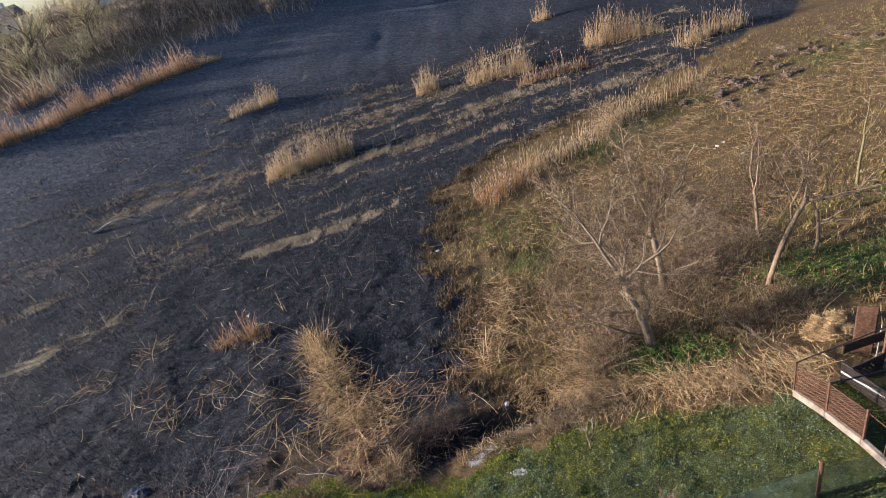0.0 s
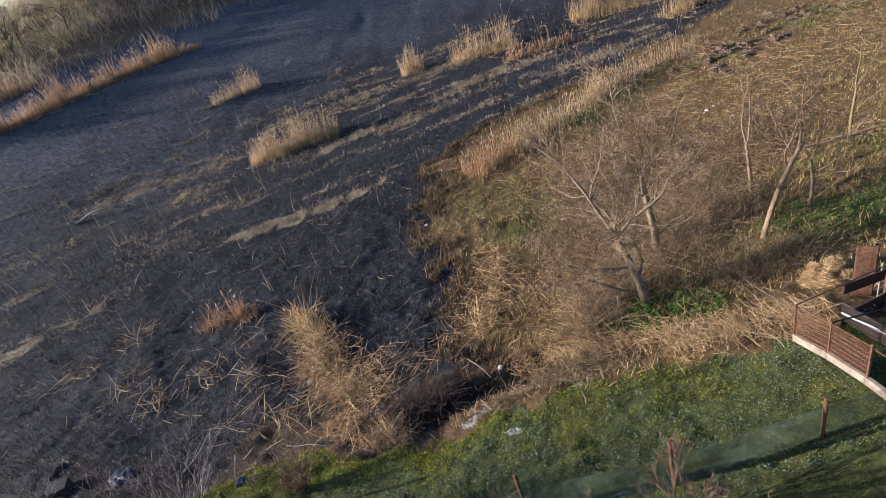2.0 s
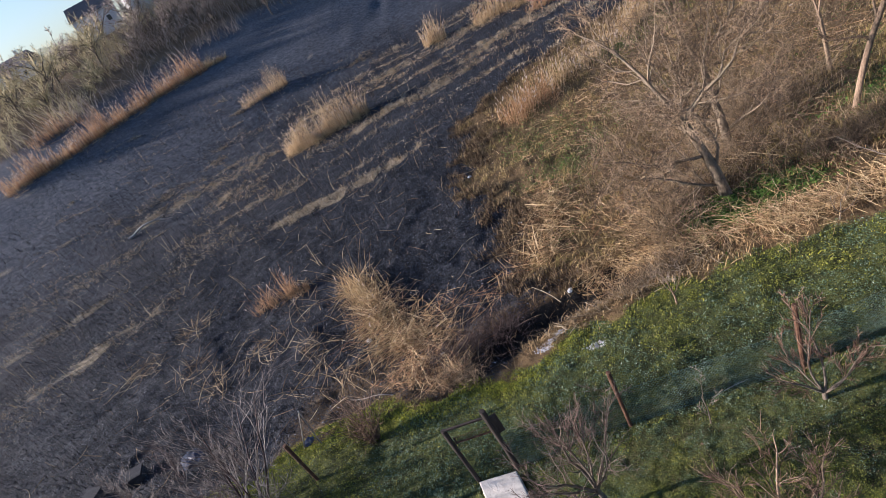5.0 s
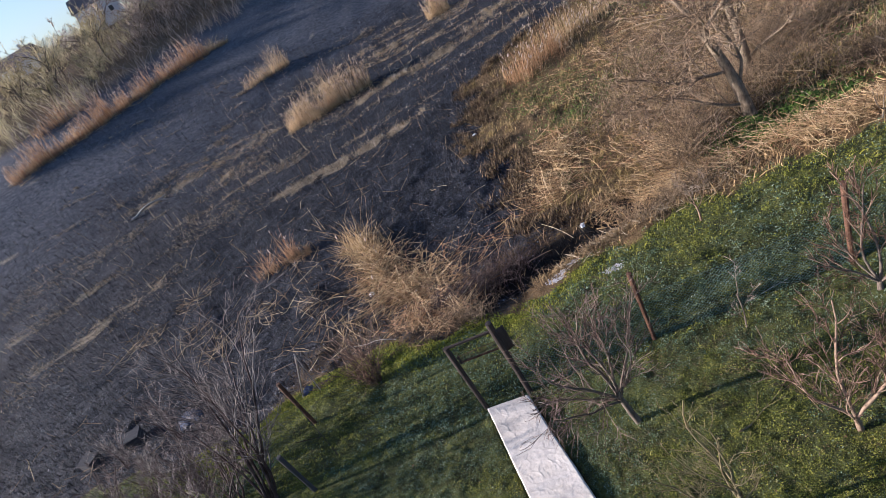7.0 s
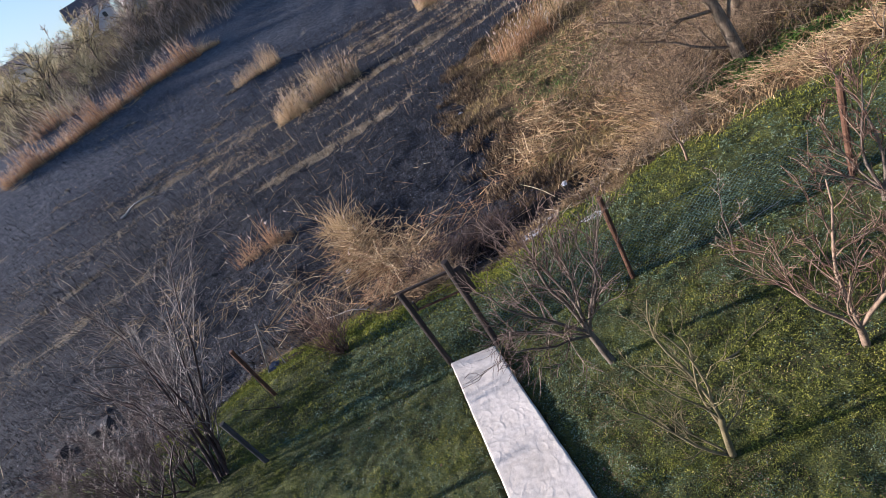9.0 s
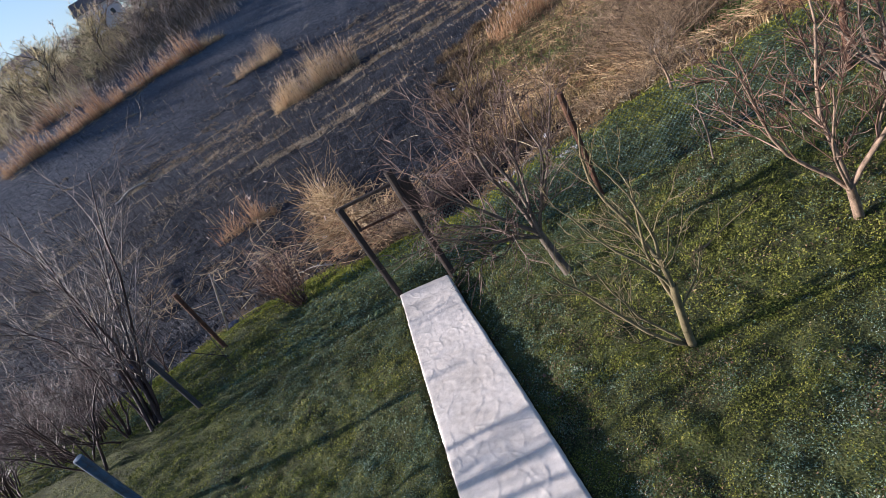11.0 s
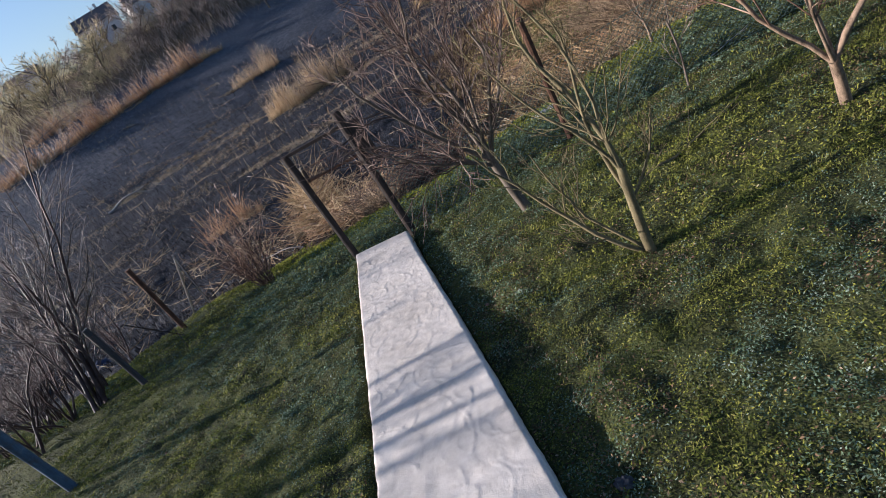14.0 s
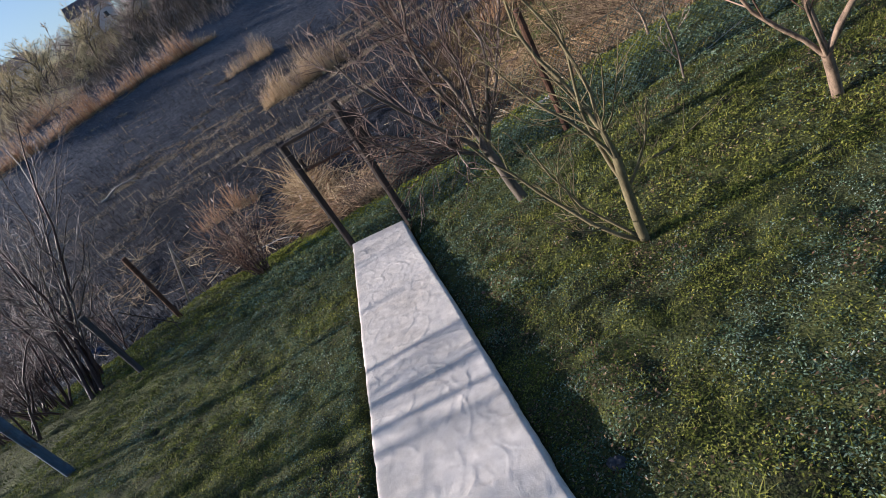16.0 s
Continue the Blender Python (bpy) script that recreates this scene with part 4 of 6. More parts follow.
bare_tree("sapling", 0.7, 13.0, ([(0.0, 0, 0.35), (-0.04, 0, 0.6)], 0.035, 0.026),
          [(0.9, (-0.5, 0, 0.8), 1.1, 0.018), (0.95, (0.1, 0.2, 1), 1.2, 0.018), (0.8, (0.55, -0.1, 0.8), 1.0, 0.015)],
          M_BARK_PALE, M_TWIG_GREY, "small forked sapling at the lawn's lower edge", "sapling", "saplings of the garden", 15, 6, 2, 0.45)
bare_tree("sapling", 5.6, 13.6, ([(0.02, 0, 0.15), (0.05, 0, 0.25)], 0.03, 0.022),
          [(0.9, (-0.7, 0, 0.5), 0.9, 0.015), (0.95, (0.3, 0.2, 0.9), 0.7, 0.014), (0.8, (0.8, -0.1, 0.35), 0.9, 0.014)],
          M_BARK_GREY, M_TWIG_BROWN, "low broken sapling among straw and weeds", "sapling", "saplings of the garden", 16, 5, 2, 0.45)

bare_tree("small_fruit_tree", 2.1, 7.95, ([(0.0, 0, 0.12), (0.0, 0, 0.22)], 0.05, 0.042),
          [(0.8, (-0.75, -0.1, 0.8), 1.5, 0.026), (0.9, (-0.25, 0.2, 1), 1.9, 0.028), (0.95, (0.25, 0.1, 1), 2.0, 0.03), (0.85, (0.75, -0.1, 0.75), 1.6, 0.026), (0.8, (0.3, -0.5, 0.9), 1.4, 0.02), (0.9, (-0.4, 0.5, 0.8), 1.5, 0.022)],
          M_BARK_GREY, M_TWIG_RED, "low many-stemmed fruit tree with reddish branches by the fence", "fruit tree", "", 17, 11, 2, 0.45, 0.5, 0.6, 0.13, 0.07, 0.25, 6, 0.0068)
bare_tree("small_fruit_tree", 3.6, 6.2, ([(0.0, 0, 0.2), (0.02, 0, 0.4)], 0.05, 0.04),
          [(0.8, (-0.7, 0.2, 0.8), 1.4, 0.022), (0.95, (-0.15, 0.3, 1), 1.6, 0.024), (0.95, (0.35, 0.1, 1), 1.5, 0.022), (0.85, (0.1, 0.6, 0.75), 1.4, 0.02)],
          M_BARK_GREY, M_TWIG_RED, "low fruit tree with reddish twigs on the lawn", "fruit tree", "", 18, 9, 2, 0.45, 0.5, 0.6, 0.12, 0.07, 0.25, 6, 0.006)

# the large trees of the thicket
bare_tree("gnarled_tree", 4.3, 18.2, ([(-0.12, 0.05, 1.0), (-0.42, 0.1, 2.3), (-0.95, 0.2, 3.9)], 0.23, 0.12),
          [(0.42, (-0.8, 0.1, 0.5), 3.4, 0.06), (0.55, (0.35, 0.3, 0.9), 3.4, 0.06), (0.7, (-0.9, -0.1, 0.4), 3.8, 0.06), (0.97, (-0.35, 0.2, 1), 4.6, 0.08), (0.95, (0.6, 0.1, 0.8), 4.2, 0.07), (0.85, (-0.6, 0.5, 0.7), 3.9, 0.055), (0.8, (-0.1, -0.6, 0.75), 3.4, 0.05), (0.92, (0.2, 0.6, 0.9), 3.8, 0.055)],
          M_BARK_TAN, M_TWIG_THICKET, "gnarled bare tree with a leaning trunk and dense twigs", "tree", "trees of the thicket", 21, 11, 3, 0.56, 0.55, 0.85, 0.19, 0.03, 0.15, 7, 0.0098)
bare_tree("gnarled_tree", 6.3, 23.0, ([(-0.05, 0.05, 1.2), (-0.25, 0.1, 2.8), (-0.35, 0.2, 4.2)], 0.21, 0.12),
          [(0.4, (0.8, 0.1, 0.5), 3.4, 0.06), (0.5, (-0.8, 0.1, 0.6), 3.4, 0.06), (0.7, (0.85, -0.2, 0.5), 3.8, 0.055), (0.97, (-0.3, 0.2, 1), 4.8, 0.08), (0.95, (0.45, 0.1, 0.9), 4.4, 0.07), (0.8, (-0.75, -0.3, 0.7), 3.8, 0.055), (0.88, (0.1, 0.6, 0.8), 3.8, 0.05)],
          M_BARK_TAN, M_TWIG_THICKET, "gnarled bare tree in the middle of the thicket", "tree", "trees of the thicket", 22, 11, 3, 0.56, 0.55, 0.85, 0.19, 0.03, 0.15, 7, 0.0105)
bare_tree("leaning_tree", 10.2, 20.7, ([(0.25, -0.05, 1.4), (0.65, -0.1, 2.8), (1.15, -0.4, 4.4)], 0.125, 0.085),
          [(0.97, (0.95, -0.4, 0.35), 2.8, 0.07), (0.9, (-0.4, 0.3, 0.9), 2.4, 0.05), (0.8, (0.1, 0.3, 1), 2.8, 0.05), (0.95, (0.4, 0.5, 0.9), 2.8, 0.06), (0.7, (-0.7, 0.2, 0.7), 1.6, 0.03)],
          M_BARK_PALE, M_TWIG_THICKET, "leaning bare tree with a pale crooked trunk", "tree", "trees of the thicket", 23, 8, 3, 0.46, 0.5, 0.7, 0.16, 0.05, 0.2, 7, 0.013)
bare_tree("slender_tree", 12.0, 25.6, ([(-0.1, 0.05, 1.5), (-0.25, 0.1, 3.0)], 0.10, 0.075),
          [(0.95, (-0.35, 0.2, 1), 3.4, 0.05), (0.98, (0.25, 0.1, 1), 3.4, 0.05), (0.7, (-0.5, -0.2, 0.8), 1.8, 0.03)],
          M_BARK_PALE, M_TWIG_THICKET, "slender bare tree with a pale straight trunk", "tree", "trees of the thicket", 24, 6, 3, 0.4, 0.5, 0.6, 0.12, 0.05, 0.3, 7, 0.014)
bare_tree("slender_tree", 13.0, 22.3, ([(0.12, 0.05, 1.2), (-0.05, 0.1, 2.4)], 0.09, 0.07),
          [(0.95, (-0.15, 0.2, 1), 2.6, 0.045), (0.98, (0.25, 0.1, 1), 2.2, 0.04), (0.8, (0.5, -0.2, 0.6), 1.6, 0.03)],
          M_BARK_PALE, M_TWIG_THICKET, "slender bare tree beside the leaning one", "tree", "trees of the thicket", 25, 6, 3, 0.42, 0.5, 0.7, 0.14, 0.05, 0.3, 7, 0.014)
bare_tree("slender_tree", 18.5, 28.5, ([(0.0, 0.05, 1.2), (0.15, 0.1, 3.0)], 0.09, 0.06),
          [(0.95, (-0.3, 0.2, 1), 2.6, 0.045), (0.98, (0.35, 0.1, 1), 2.4, 0.04), (0.7, (0.6, -0.2, 0.6), 1.8, 0.03)],
          M_BARK_OLIVE, M_TWIG_THICKET, "slender bare tree on the sunny slope", "tree", "trees of the thicket", 26, 6, 3, 0.42, 0.5, 0.7, 0.14, 0.05, 0.3, 7, 0.016)
bare_tree("slender_tree", 16.6, 22.6, ([(0.1, 0.05, 1.2), (0.3, 0.1, 2.0)], 0.10, 0.07),
          [(0.6, (-0.3, 0.2, 1), 2.2, 0.045), (0.98, (0.35, 0.1, 1), 2.4, 0.04), (0.7, (0.6, -0.2, 0.6), 1.8, 0.03)],
          M_BARK_PALE, M_TWIG_THICKET, "slender bare tree at the thicket's sunny end", "tree", "trees of the thicket", 27, 6, 3, 0.42, 0.5, 0.7, 0.14, 0.05, 0.3, 7, 0.014)


def shrub(name, x, y, stems, height, spread, bark, twig, label, seed, n_=5, depth=2, radius=0.028, group="shrubs by the fence", wind=(0, 0), tip=0.007):
    """A many-stemmed shrub: stems from one stool, each with its twigs."""
    rng = np.random.default_rng(seed)
    ob = empty(name, (x, y, gz(x, y)), label, "shrub", group)
    for i in range(stems):
        a_ = rng.uniform(0, 2 * np.pi)
        p = np.array((np.cos(a_), np.sin(a_), 0)) * rng.uniform(0, 0.18)
        p[2] = gz(x + p[0], y + p[1]) - gz(x, y) - 0.05
        way = np.array((np.cos(a_) * spread * rng.uniform(0.2, 1) + wind[0], np.sin(a_) * spread * rng.uniform(0.2, 1) + wind[1], 1.0))
        line = limb(rng, p, way, height * rng.uniform(0.6, 1.1), radius * rng.uniform(0.6, 1.3), 0.006, 9, 0.13, 0.03)
        st = part("stem", grid_mesh("stem", *tubes(line[0][None], line[1][None], 5), bark), ob)
        out = []
        sprout(rng, line, n_, 0.42, 0.6, 0.72, depth, out, 5, 0.19, 0.08, 0.2, tip)
        tagged(part("twig_spray", grid_mesh("twig_spray", *tube_set(out, 3), twig), st), kind="stuff")
    return ob


for i, (x, y, st, h) in enumerate(((-12.05, 8.6, 10, 4.9), (-12.9, 7.7, 8, 2.5), (-14.3, 8.6, 8, 2.3), (-13.6, 10.2, 8, 2.4), (-15.9, 10.6, 10, 2.8), (-15.8, 13.4, 7, 3.0), (-17.9, 11.6, 8, 2.6), (-20.2, 15.0, 8, 2.4), (-16.6, 9.8, 10, 2.6), (-14.9, 9.6, 10, 2.5), (-18.8, 9.8, 10, 2.7), (-13.2, 8.9, 9, 2.6), (-19.5, 12.9, 8, 2.3), (-20.5, 11.6, 9, 2.8), (-17.2, 8.8, 9, 2.6), (-22.8, 14.6, 9, 2.6))):
    shrub("bare_shrub", x, y, int(st * 0.8) if i else 7, h * (1.12 if y < 9.5 else 0.85), 0.42 if i else 0.3, M_TWIG_DARK, M_TWIG_SILVER if i % 3 == 0 else M_TWIG_DARK, ("tall bare shrub with pale upright shoots beside the fence", "bare thorny shrub in a grey-red thicket", "bare brown shrub in a thicket below the lawn")[i % 3], 40 + i, 10 if i else 13, wind=(0.13, 0.3) if i == 0 else (0.05, 0.1), radius=0.04 if i == 0 else 0.027, tip=0.0055)
shrub("twiggy_bush", -9.75, 12.35, 60, 1.9, 0.5, M_TWIG_DARK, M_TWIG_RED, "dense brown twiggy bush at the edge of the lawn", 61, 4, 1, 0.009, "bushes on the bank")

# more bare fruit trees up the garden, beyond the shrubs, whose long shadows cross the lawn
for i, (x, y, h) in enumerate(((-13.8, 3.1, 1.3), (-17.0, 1.2, 1.5), (-16.4, 2.2, 1.3), (-20.5, 4.6, 1.5))):
    bare_tree("garden_fruit_tree", x, y, ([(0.03, 0, 0.5 * h), (-0.05, 0.02, 1.1 * h)], 0.13, 0.1),
              [(0.95, (-0.6, 0.2, 0.8), 2.0 * h, 0.075), (1.0, (0.1, 0.1, 1), 2.3 * h, 0.08), (0.93, (0.6, -0.2, 0.8), 2.0 * h, 0.07), (0.97, (0.1, 0.6, 0.8), 1.9 * h, 0.07), (0.9, (-0.1, -0.6, 0.8), 1.9 * h, 0.07)],
              M_BARK_GREY, M_TWIG_GREY, "bare spreading fruit tree among the garden shrubs", "fruit tree", "fruit trees up the garden", 70 + i, 4, 2, 0.42, 0.55, 0.7, 0.12, 0.05, 0.2, 6, 0.005)

# ---- reeds, straw, stubble, grass ----
def scatter(n_, x0, x1, y0, y1, keep, rng=RNG):
    """Random plan points in a box, thinned by a mask."""
    got = []
    for _ in range(12):
        p = np.stack([rng.uniform(x0, x1, n_ * 2), rng.uniform(y0, y1, n_ * 2)], 1)
        got.append(p[rng.uniform(0, 1, len(p)) < keep(p[:, 0], p[:, 1])])
        if sum(map(len, got)) >= n_:
            break
    return np.concatenate(got)[:n_]


def line_clump(n_, a_, b_, width, rng=RNG):
    """Plan points in a ragged band from a to b."""
    a_, b_ = np.array(a_, float), np.array(b_, float)
    t = rng.uniform(0, 1, n_)
    d = unit(b_ - a_)
    w = rng.normal(0, width * 0.45, n_) * (0.55 + 0.6 * np.abs(smooth_noise(t * 17, t * 0 + width, 2, 71)))
    return a_ + (b_ - a_) * t[:, None] + np.stack([-d[1], d[0]], 1 if d.ndim > 1 else 0)[None, :] * w[:, None] + rng.normal(0, 0.12, (n_, 2))


def reed_clump(a_, b_, width, n_, height, radius, material, label, plumes=0.25, lean=0.1, group="reed clumps of the valley"):
    rng = np.random.default_rng(int(abs(a_[0] * 31 + a_[1] * 17)) + n_)
    n_ = int(n_ * 0.7)
    xy = line_clump(n_, a_, b_, width, rng)
    mid = (np.array(a_) + np.array(b_)) / 2
    away = np.linalg.norm((xy - mid) / np.array((max(abs(b_[0] - a_[0]) / 2 + width * 0.6, 0.6), max(abs(b_[1] - a_[1]) / 2 + width * 0.6, 0.6))), axis=1)
    h = height * (0.3 + 0.75 * rng.uniform(0, 1, n_) ** 1.3) * (0.8 + 0.65 * smooth_noise(xy[:, 0], xy[:, 1], 1.3, 72)) * (1.08 - 0.4 * np.clip(away, 0, 1.3) ** 2)
    P, R = stalks(n_, xy, h, lean * 1.6, radius * 1.15, 0.07, 4, rng, 0.05, (0.05, 0.0))
    c_ = (np.array(a_) + np.array(b_)) / 2
    ob = empty("reed_clump", (float(c_[0]), float(c_[1]), gz(*c_)), label, "reeds", group)
    inv = np.array((c_[0], c_[1], gz(*c_)))
    tagged(part("reed_stand", grid_mesh("reed_stand", *tubes(P - inv, R), material), ob), kind="stuff")
    pick = rng.uniform(0, 1, n_) < plumes
    if pick.any():
        tip, d = P[pick][:, -1], P[pick][:, -1] - P[pick][:, -2]
        d /= np.linalg.norm(d, axis=1, keepdims=True)
        t = np.linspace(-0.1, 1, 4)[None, :, None]
        Q = tip[:, None, :] + d[:, None, :] * 0.28 * t + np.array((0.05, 0, -0.04)) * (t ** 2)
        part_ob = part("plume_spray", grid_mesh("plume_spray", *tubes(Q - inv, np.array([[0.3, 1.0, 0.8, 0.15]]) * radius * 2.6 * np.ones((len(Q), 1))), M_PLUME), ob)
        tagged(part_ob, kind="stuff")
    xy2 = line_clump(n_ // 3, a_, b_, width * 1.5, rng)
    P2, R2 = fallen(len(xy2), xy2, height * 0.5, radius, 0.25, rng)
    tagged(part("broken_straw", grid_mesh("broken_straw", *tubes(P2 - inv, R2), M_STRAW), ob), kind="stuff")
    return ob


TALL = "tall golden dry reeds with feathery tops on burnt ground"
reed_clump((-27.5, 60.4), (-23.5, 61.0), 2.2, 620, 3.6, 0.016, M_REED, TALL)
reed_clump((-23.8, 61.2), (-17.2, 62.4), 2.0, 850, 4.0, 0.016, M_REED, TALL)
reed_clump((-39.5, 83.4), (-33.0, 88.4), 1.5, 420, 3.2, 0.02, M_REED, "sparse dry reeds standing on burnt ground")
reed_clump((-10.0, 78.5), (-7.0, 79.5), 1.6, 300, 3.2, 0.02, M_REED, "small clump of dry reeds on burnt ground")
reed_clump((-2.7, 78.6), (6.0, 77.0), 3.0, 900, 4.0, 0.02, M_REED, TALL)
reed_clump((3.5, 71.0), (12.5, 72.5), 1.6, 420, 3.0, 0.02, M_REED_RUST, "broken brown reeds leaning over straw")
reed_clump((14.0, 81.0), (24.0, 80.0), 3.2, 1000, 4.2, 0.02, M_REED, TALL)
reed_clump((22.5, 70.0), (31.5, 73.0), 2.2, 620, 3.4, 0.02, M_REED, TALL)
reed_clump((10.0, 104.0), (13.0, 105.0), 1.8, 200, 3.0, 0.025, M_REED, "small clump of dry reeds on burnt ground")
reed_clump((-2.6, 41.0), (1.5, 44.0), 2.4, 620, 2.6, 0.012, M_REED_RUST, "rust-brown dry reeds at the edge of the burn")
reed_clump((1.0, 44.6), (7.0, 47.4), 2.0, 700, 2.6, 0.012, M_REED, "golden dry reeds along the edge of the burn")
reed_clump((7.0, 48.0), (13.0, 53.5), 2.2, 800, 2.8, 0.013, M_REED, "golden dry reeds along the edge of the burn")
reed_clump((13.0, 53.0), (22.0, 58.0), 2.6, 500, 2.2, 0.013, M_REED, "thin golden dry reeds on the grassy slope")
# the long belt at the foot of the far bank
for a_, b_, n_ in (((-80, 80), (-72, 88), 800), ((-72, 88), (-64, 97.5), 900), ((-64, 97.5), (-57, 105), 900), ((-57, 105), (-53, 108.5), 420)):
    reed_clump(a_, b_, 2.6, n_, 4.0, 0.028, M_REED_RUST, "long belt of pinkish dry reeds below the far bank", 0.35, 0.06, "reed belt of the far bank")
reed_clump((-53, 109), (-49, 111), 1.8, 260, 2.6, 0.028, M_STRAW, "flattened pale reeds by the long belt", 0.1, 0.3)
reed_clump((-84, 96), (-78, 104), 5, 500, 3.4, 0.03, M_REED_RUST, "reeds and dead weeds on the far bank", 0.3, 0.1)
# near, under the garden
reed_clump((-14.4, 27.0), (-12.4, 24.0), 1.4, 330, 3.1, 0.0135, M_GOLD, "golden tuft of dry reeds spared by the fire", 0.04, 0.28, "reed tufts below the garden")
reed_clump((-12.8, 24.2), (-10.6, 20.0), 1.9, 150, 1.2, 0.012, M_REED_RUST, "broken rusty tuft of dry reeds below the lawn", 0.03, 0.55, "reed tufts below the garden")
reed_clump((-19.5, 29.0), (-17.6, 28.6), 1.0, 260, 2.8, 0.013, M_REED_RUST, "small rusty tuft of reeds on burnt ground", 0.05, 0.14, "reed tufts below the garden")
reed_clump((-21.8, 28.4), (-20.2, 28.9), 0.8, 100, 1.8, 0.013, M_REED_RUST, "small rusty tuft of reeds on burnt ground", 0.05, 0.25, "reed tufts below the garden")

pieces = []
for a_, b_, wd, n_, ln in (((-12.2, 22.5), (-9.0, 18.0), 2.2, 260, 2.0), ((-10.5, 19.0), (-7.4, 16.2), 2.0, 170, 1.4), ((-8.5, 20.5), (-5.0, 18.0), 2.0, 70, 1.6), ((-9.5, 16.2), (-6.6, 14.3), 1.5, 450, 1.1),
                           ((-3.2, 19.5), (-1.5, 29.0), 2.6, 260, 1.7), ((-1.5, 17.3), (6.5, 14.8), 1.3, 1300, 0.9), ((4.0, 14.9), (9.0, 14.2), 1.5, 1100, 0.8), ((0.5, 16.5), (2.5, 20), 1.6, 600, 1.0),
                           ((0, 20), (14, 32), 7.0, 800, 1.4), ((14, 30), (26, 50), 8.0, 900, 0.9), ((10, 38), (24, 60), 5.0, 800, 1.0), ((-2, 33), (8, 42), 4.0, 500, 0.9), ((24, 40), (40, 60), 8.0, 600, 1.0)):
    xy = line_clump(n_, a_, b_, wd)
    P, R = fallen(n_, xy, ln, (0.0065 if n_ in (1300, 1100) else 0.008) if max(a_[1], b_[1]) < 25 else 0.009, 0.28, heading=math.atan2(b_[1] - a_[1], b_[0] - a_[0]), spread=2.2, tilt=0.18)
    half = len(P) * (9 if n_ in (1300, 1100, 600) else 5) // 10
    pieces += [tubes(P[:half], R[:half]), tubes(P[half:], R[half:])]
stuff("fallen_reed_straw", pieces[::2], M_GOLD, "pale broken reed stems lying in tangled drifts", "straw")
stuff("fallen_reed_straw", pieces[1::2], M_REED_RUST, "rusty broken reed stems lying in tangled drifts", "straw")

# dry litter on the rim between ditch and lawn
xy = line_clump(2200, (-4.2, 14.3), (4.0, 14.9), 0.8)
V, F = blades(xy, 0.16, 0.009, lean=1.3)
stuff("rim_litter", [(V, F)], M_DRYGRASS, "trampled dry grass and leaf litter on the ditch's rim", "plant litter")
P, R = fallen(200, line_clump(200, (-3.4, 14.3), (3.0, 15.0), 0.7), 0.5, 0.008, 0.06)
stuff("rim_straw", [tubes(P, R)], M_BLEACHED, "bleached broken straw along the ditch's rim", "straw")

# the broken drift under the reeds: long stems thrown over one another
pieces = []
for a_, b_, wd, n_, ln, lift in (((-13.6, 25.5), (-11.4, 21.6), 1.5, 260, 2.0, 0.6), ((-11.8, 22.0), (-9.2, 17.8), 2.0, 380, 1.9, 0.3), ((-9.5, 18.8), (-7.2, 17.0), 1.6, 120, 1.4, 0.25), ((-3.0, 20.0), (-1.6, 27.0), 1.5, 260, 1.9, 0.3)):
    P, R = fallen(n_, line_clump(n_, a_, b_, wd), ln, 0.011, lift, tilt=0.38)
    pieces.append(tubes(P, R))
stuff("reed_drift", pieces, M_GOLD, "golden broken reeds thrown over one another below the lawn", "straw")

for n_, keep_, mt, lb in ((24000, 0.0, M_BLEACHED, "bleached streaks of straw spared by the fire"), (16000, -0.05, M_DRYGRASS, "brown broken straw in streaks across the burn")):
    xy = scatter(n_, -64, 30, 24, 90, lambda x, y: np.clip(straw_band(x, y) * 1.3 + keep_, 0, 1))
    far_ = np.clip(xy[:, 1] / 50, 0.8, 1.5)
    V, F = blades(xy, 0.13 * far_, 0.02 * far_, lean=3.2)
    V2, F2 = blades(xy[: n_ // 20], 0.55, 0.018, lean=0.5)
    stuff("straw_streaks", [(V, F), (V2, F2)], mt, lb, "straw")

# dead tussocks where the fire stopped
xy0 = scatter(620, -10, 12, 17, 58, lambda x, y: np.clip(4 * burnt(x, y) * (1 - burnt(x, y)), 0, 1) * (1 - lawn(x, y)))
xy = np.repeat(xy0, 16, axis=0) + RNG.normal(0, 0.16, (len(xy0) * 16, 2))
V, F = blades(xy, 0.38, 0.016, lean=0.9)
stuff("dead_tussocks", [(V, F)], M_TUSSOCK, "scorched brown tussocks along the edge of the burn", "dry grass")

pieces = []
xy = scatter(18000, -50, 2, 14, 44, lambda x, y: burnt(x, y))
pieces.append(blades(xy, 0.28, 0.014, lean=0.6))
xy = scatter(15000, -75, 45, 40, 95, lambda x, y: burnt(x, y) * 0.9)
pieces.append(blades(xy, 0.5, 0.024, lean=0.6))
stuff("charred_stubble", pieces, M_CHAR, "short charred stubble all over the burnt field", "stubble")

pieces = []
xy = scatter(330, -34, -3, 14, 45, lambda x, y: burnt(x, y))
P, R = fallen(len(xy), xy, 1.2, 0.012, 0.18, tilt=0.25)
pieces.append(tubes(P, R))
for c_, n_ in (((-19, 23.5), 34), ((-15.5, 22), 26), ((-22, 22.5), 30), ((-25, 24), 26), ((-12, 17.5), 34), ((-27, 30), 40), ((-17, 26), 16), ((-15, 18.5), 22), ((-30, 27), 40)):
    xy = np.array(c_) + RNG.normal(0, 0.8, (n_, 2))
    P, R = fallen(n_, xy, 1.7, 0.012, 0.3, tilt=0.3)
    pieces.append(tubes(P, R))
    P, R = stalks(n_ // 4, xy[:n_ // 4], 1.3, 0.5, 0.011, 0.2, 4)
    pieces.append(tubes(P, R))
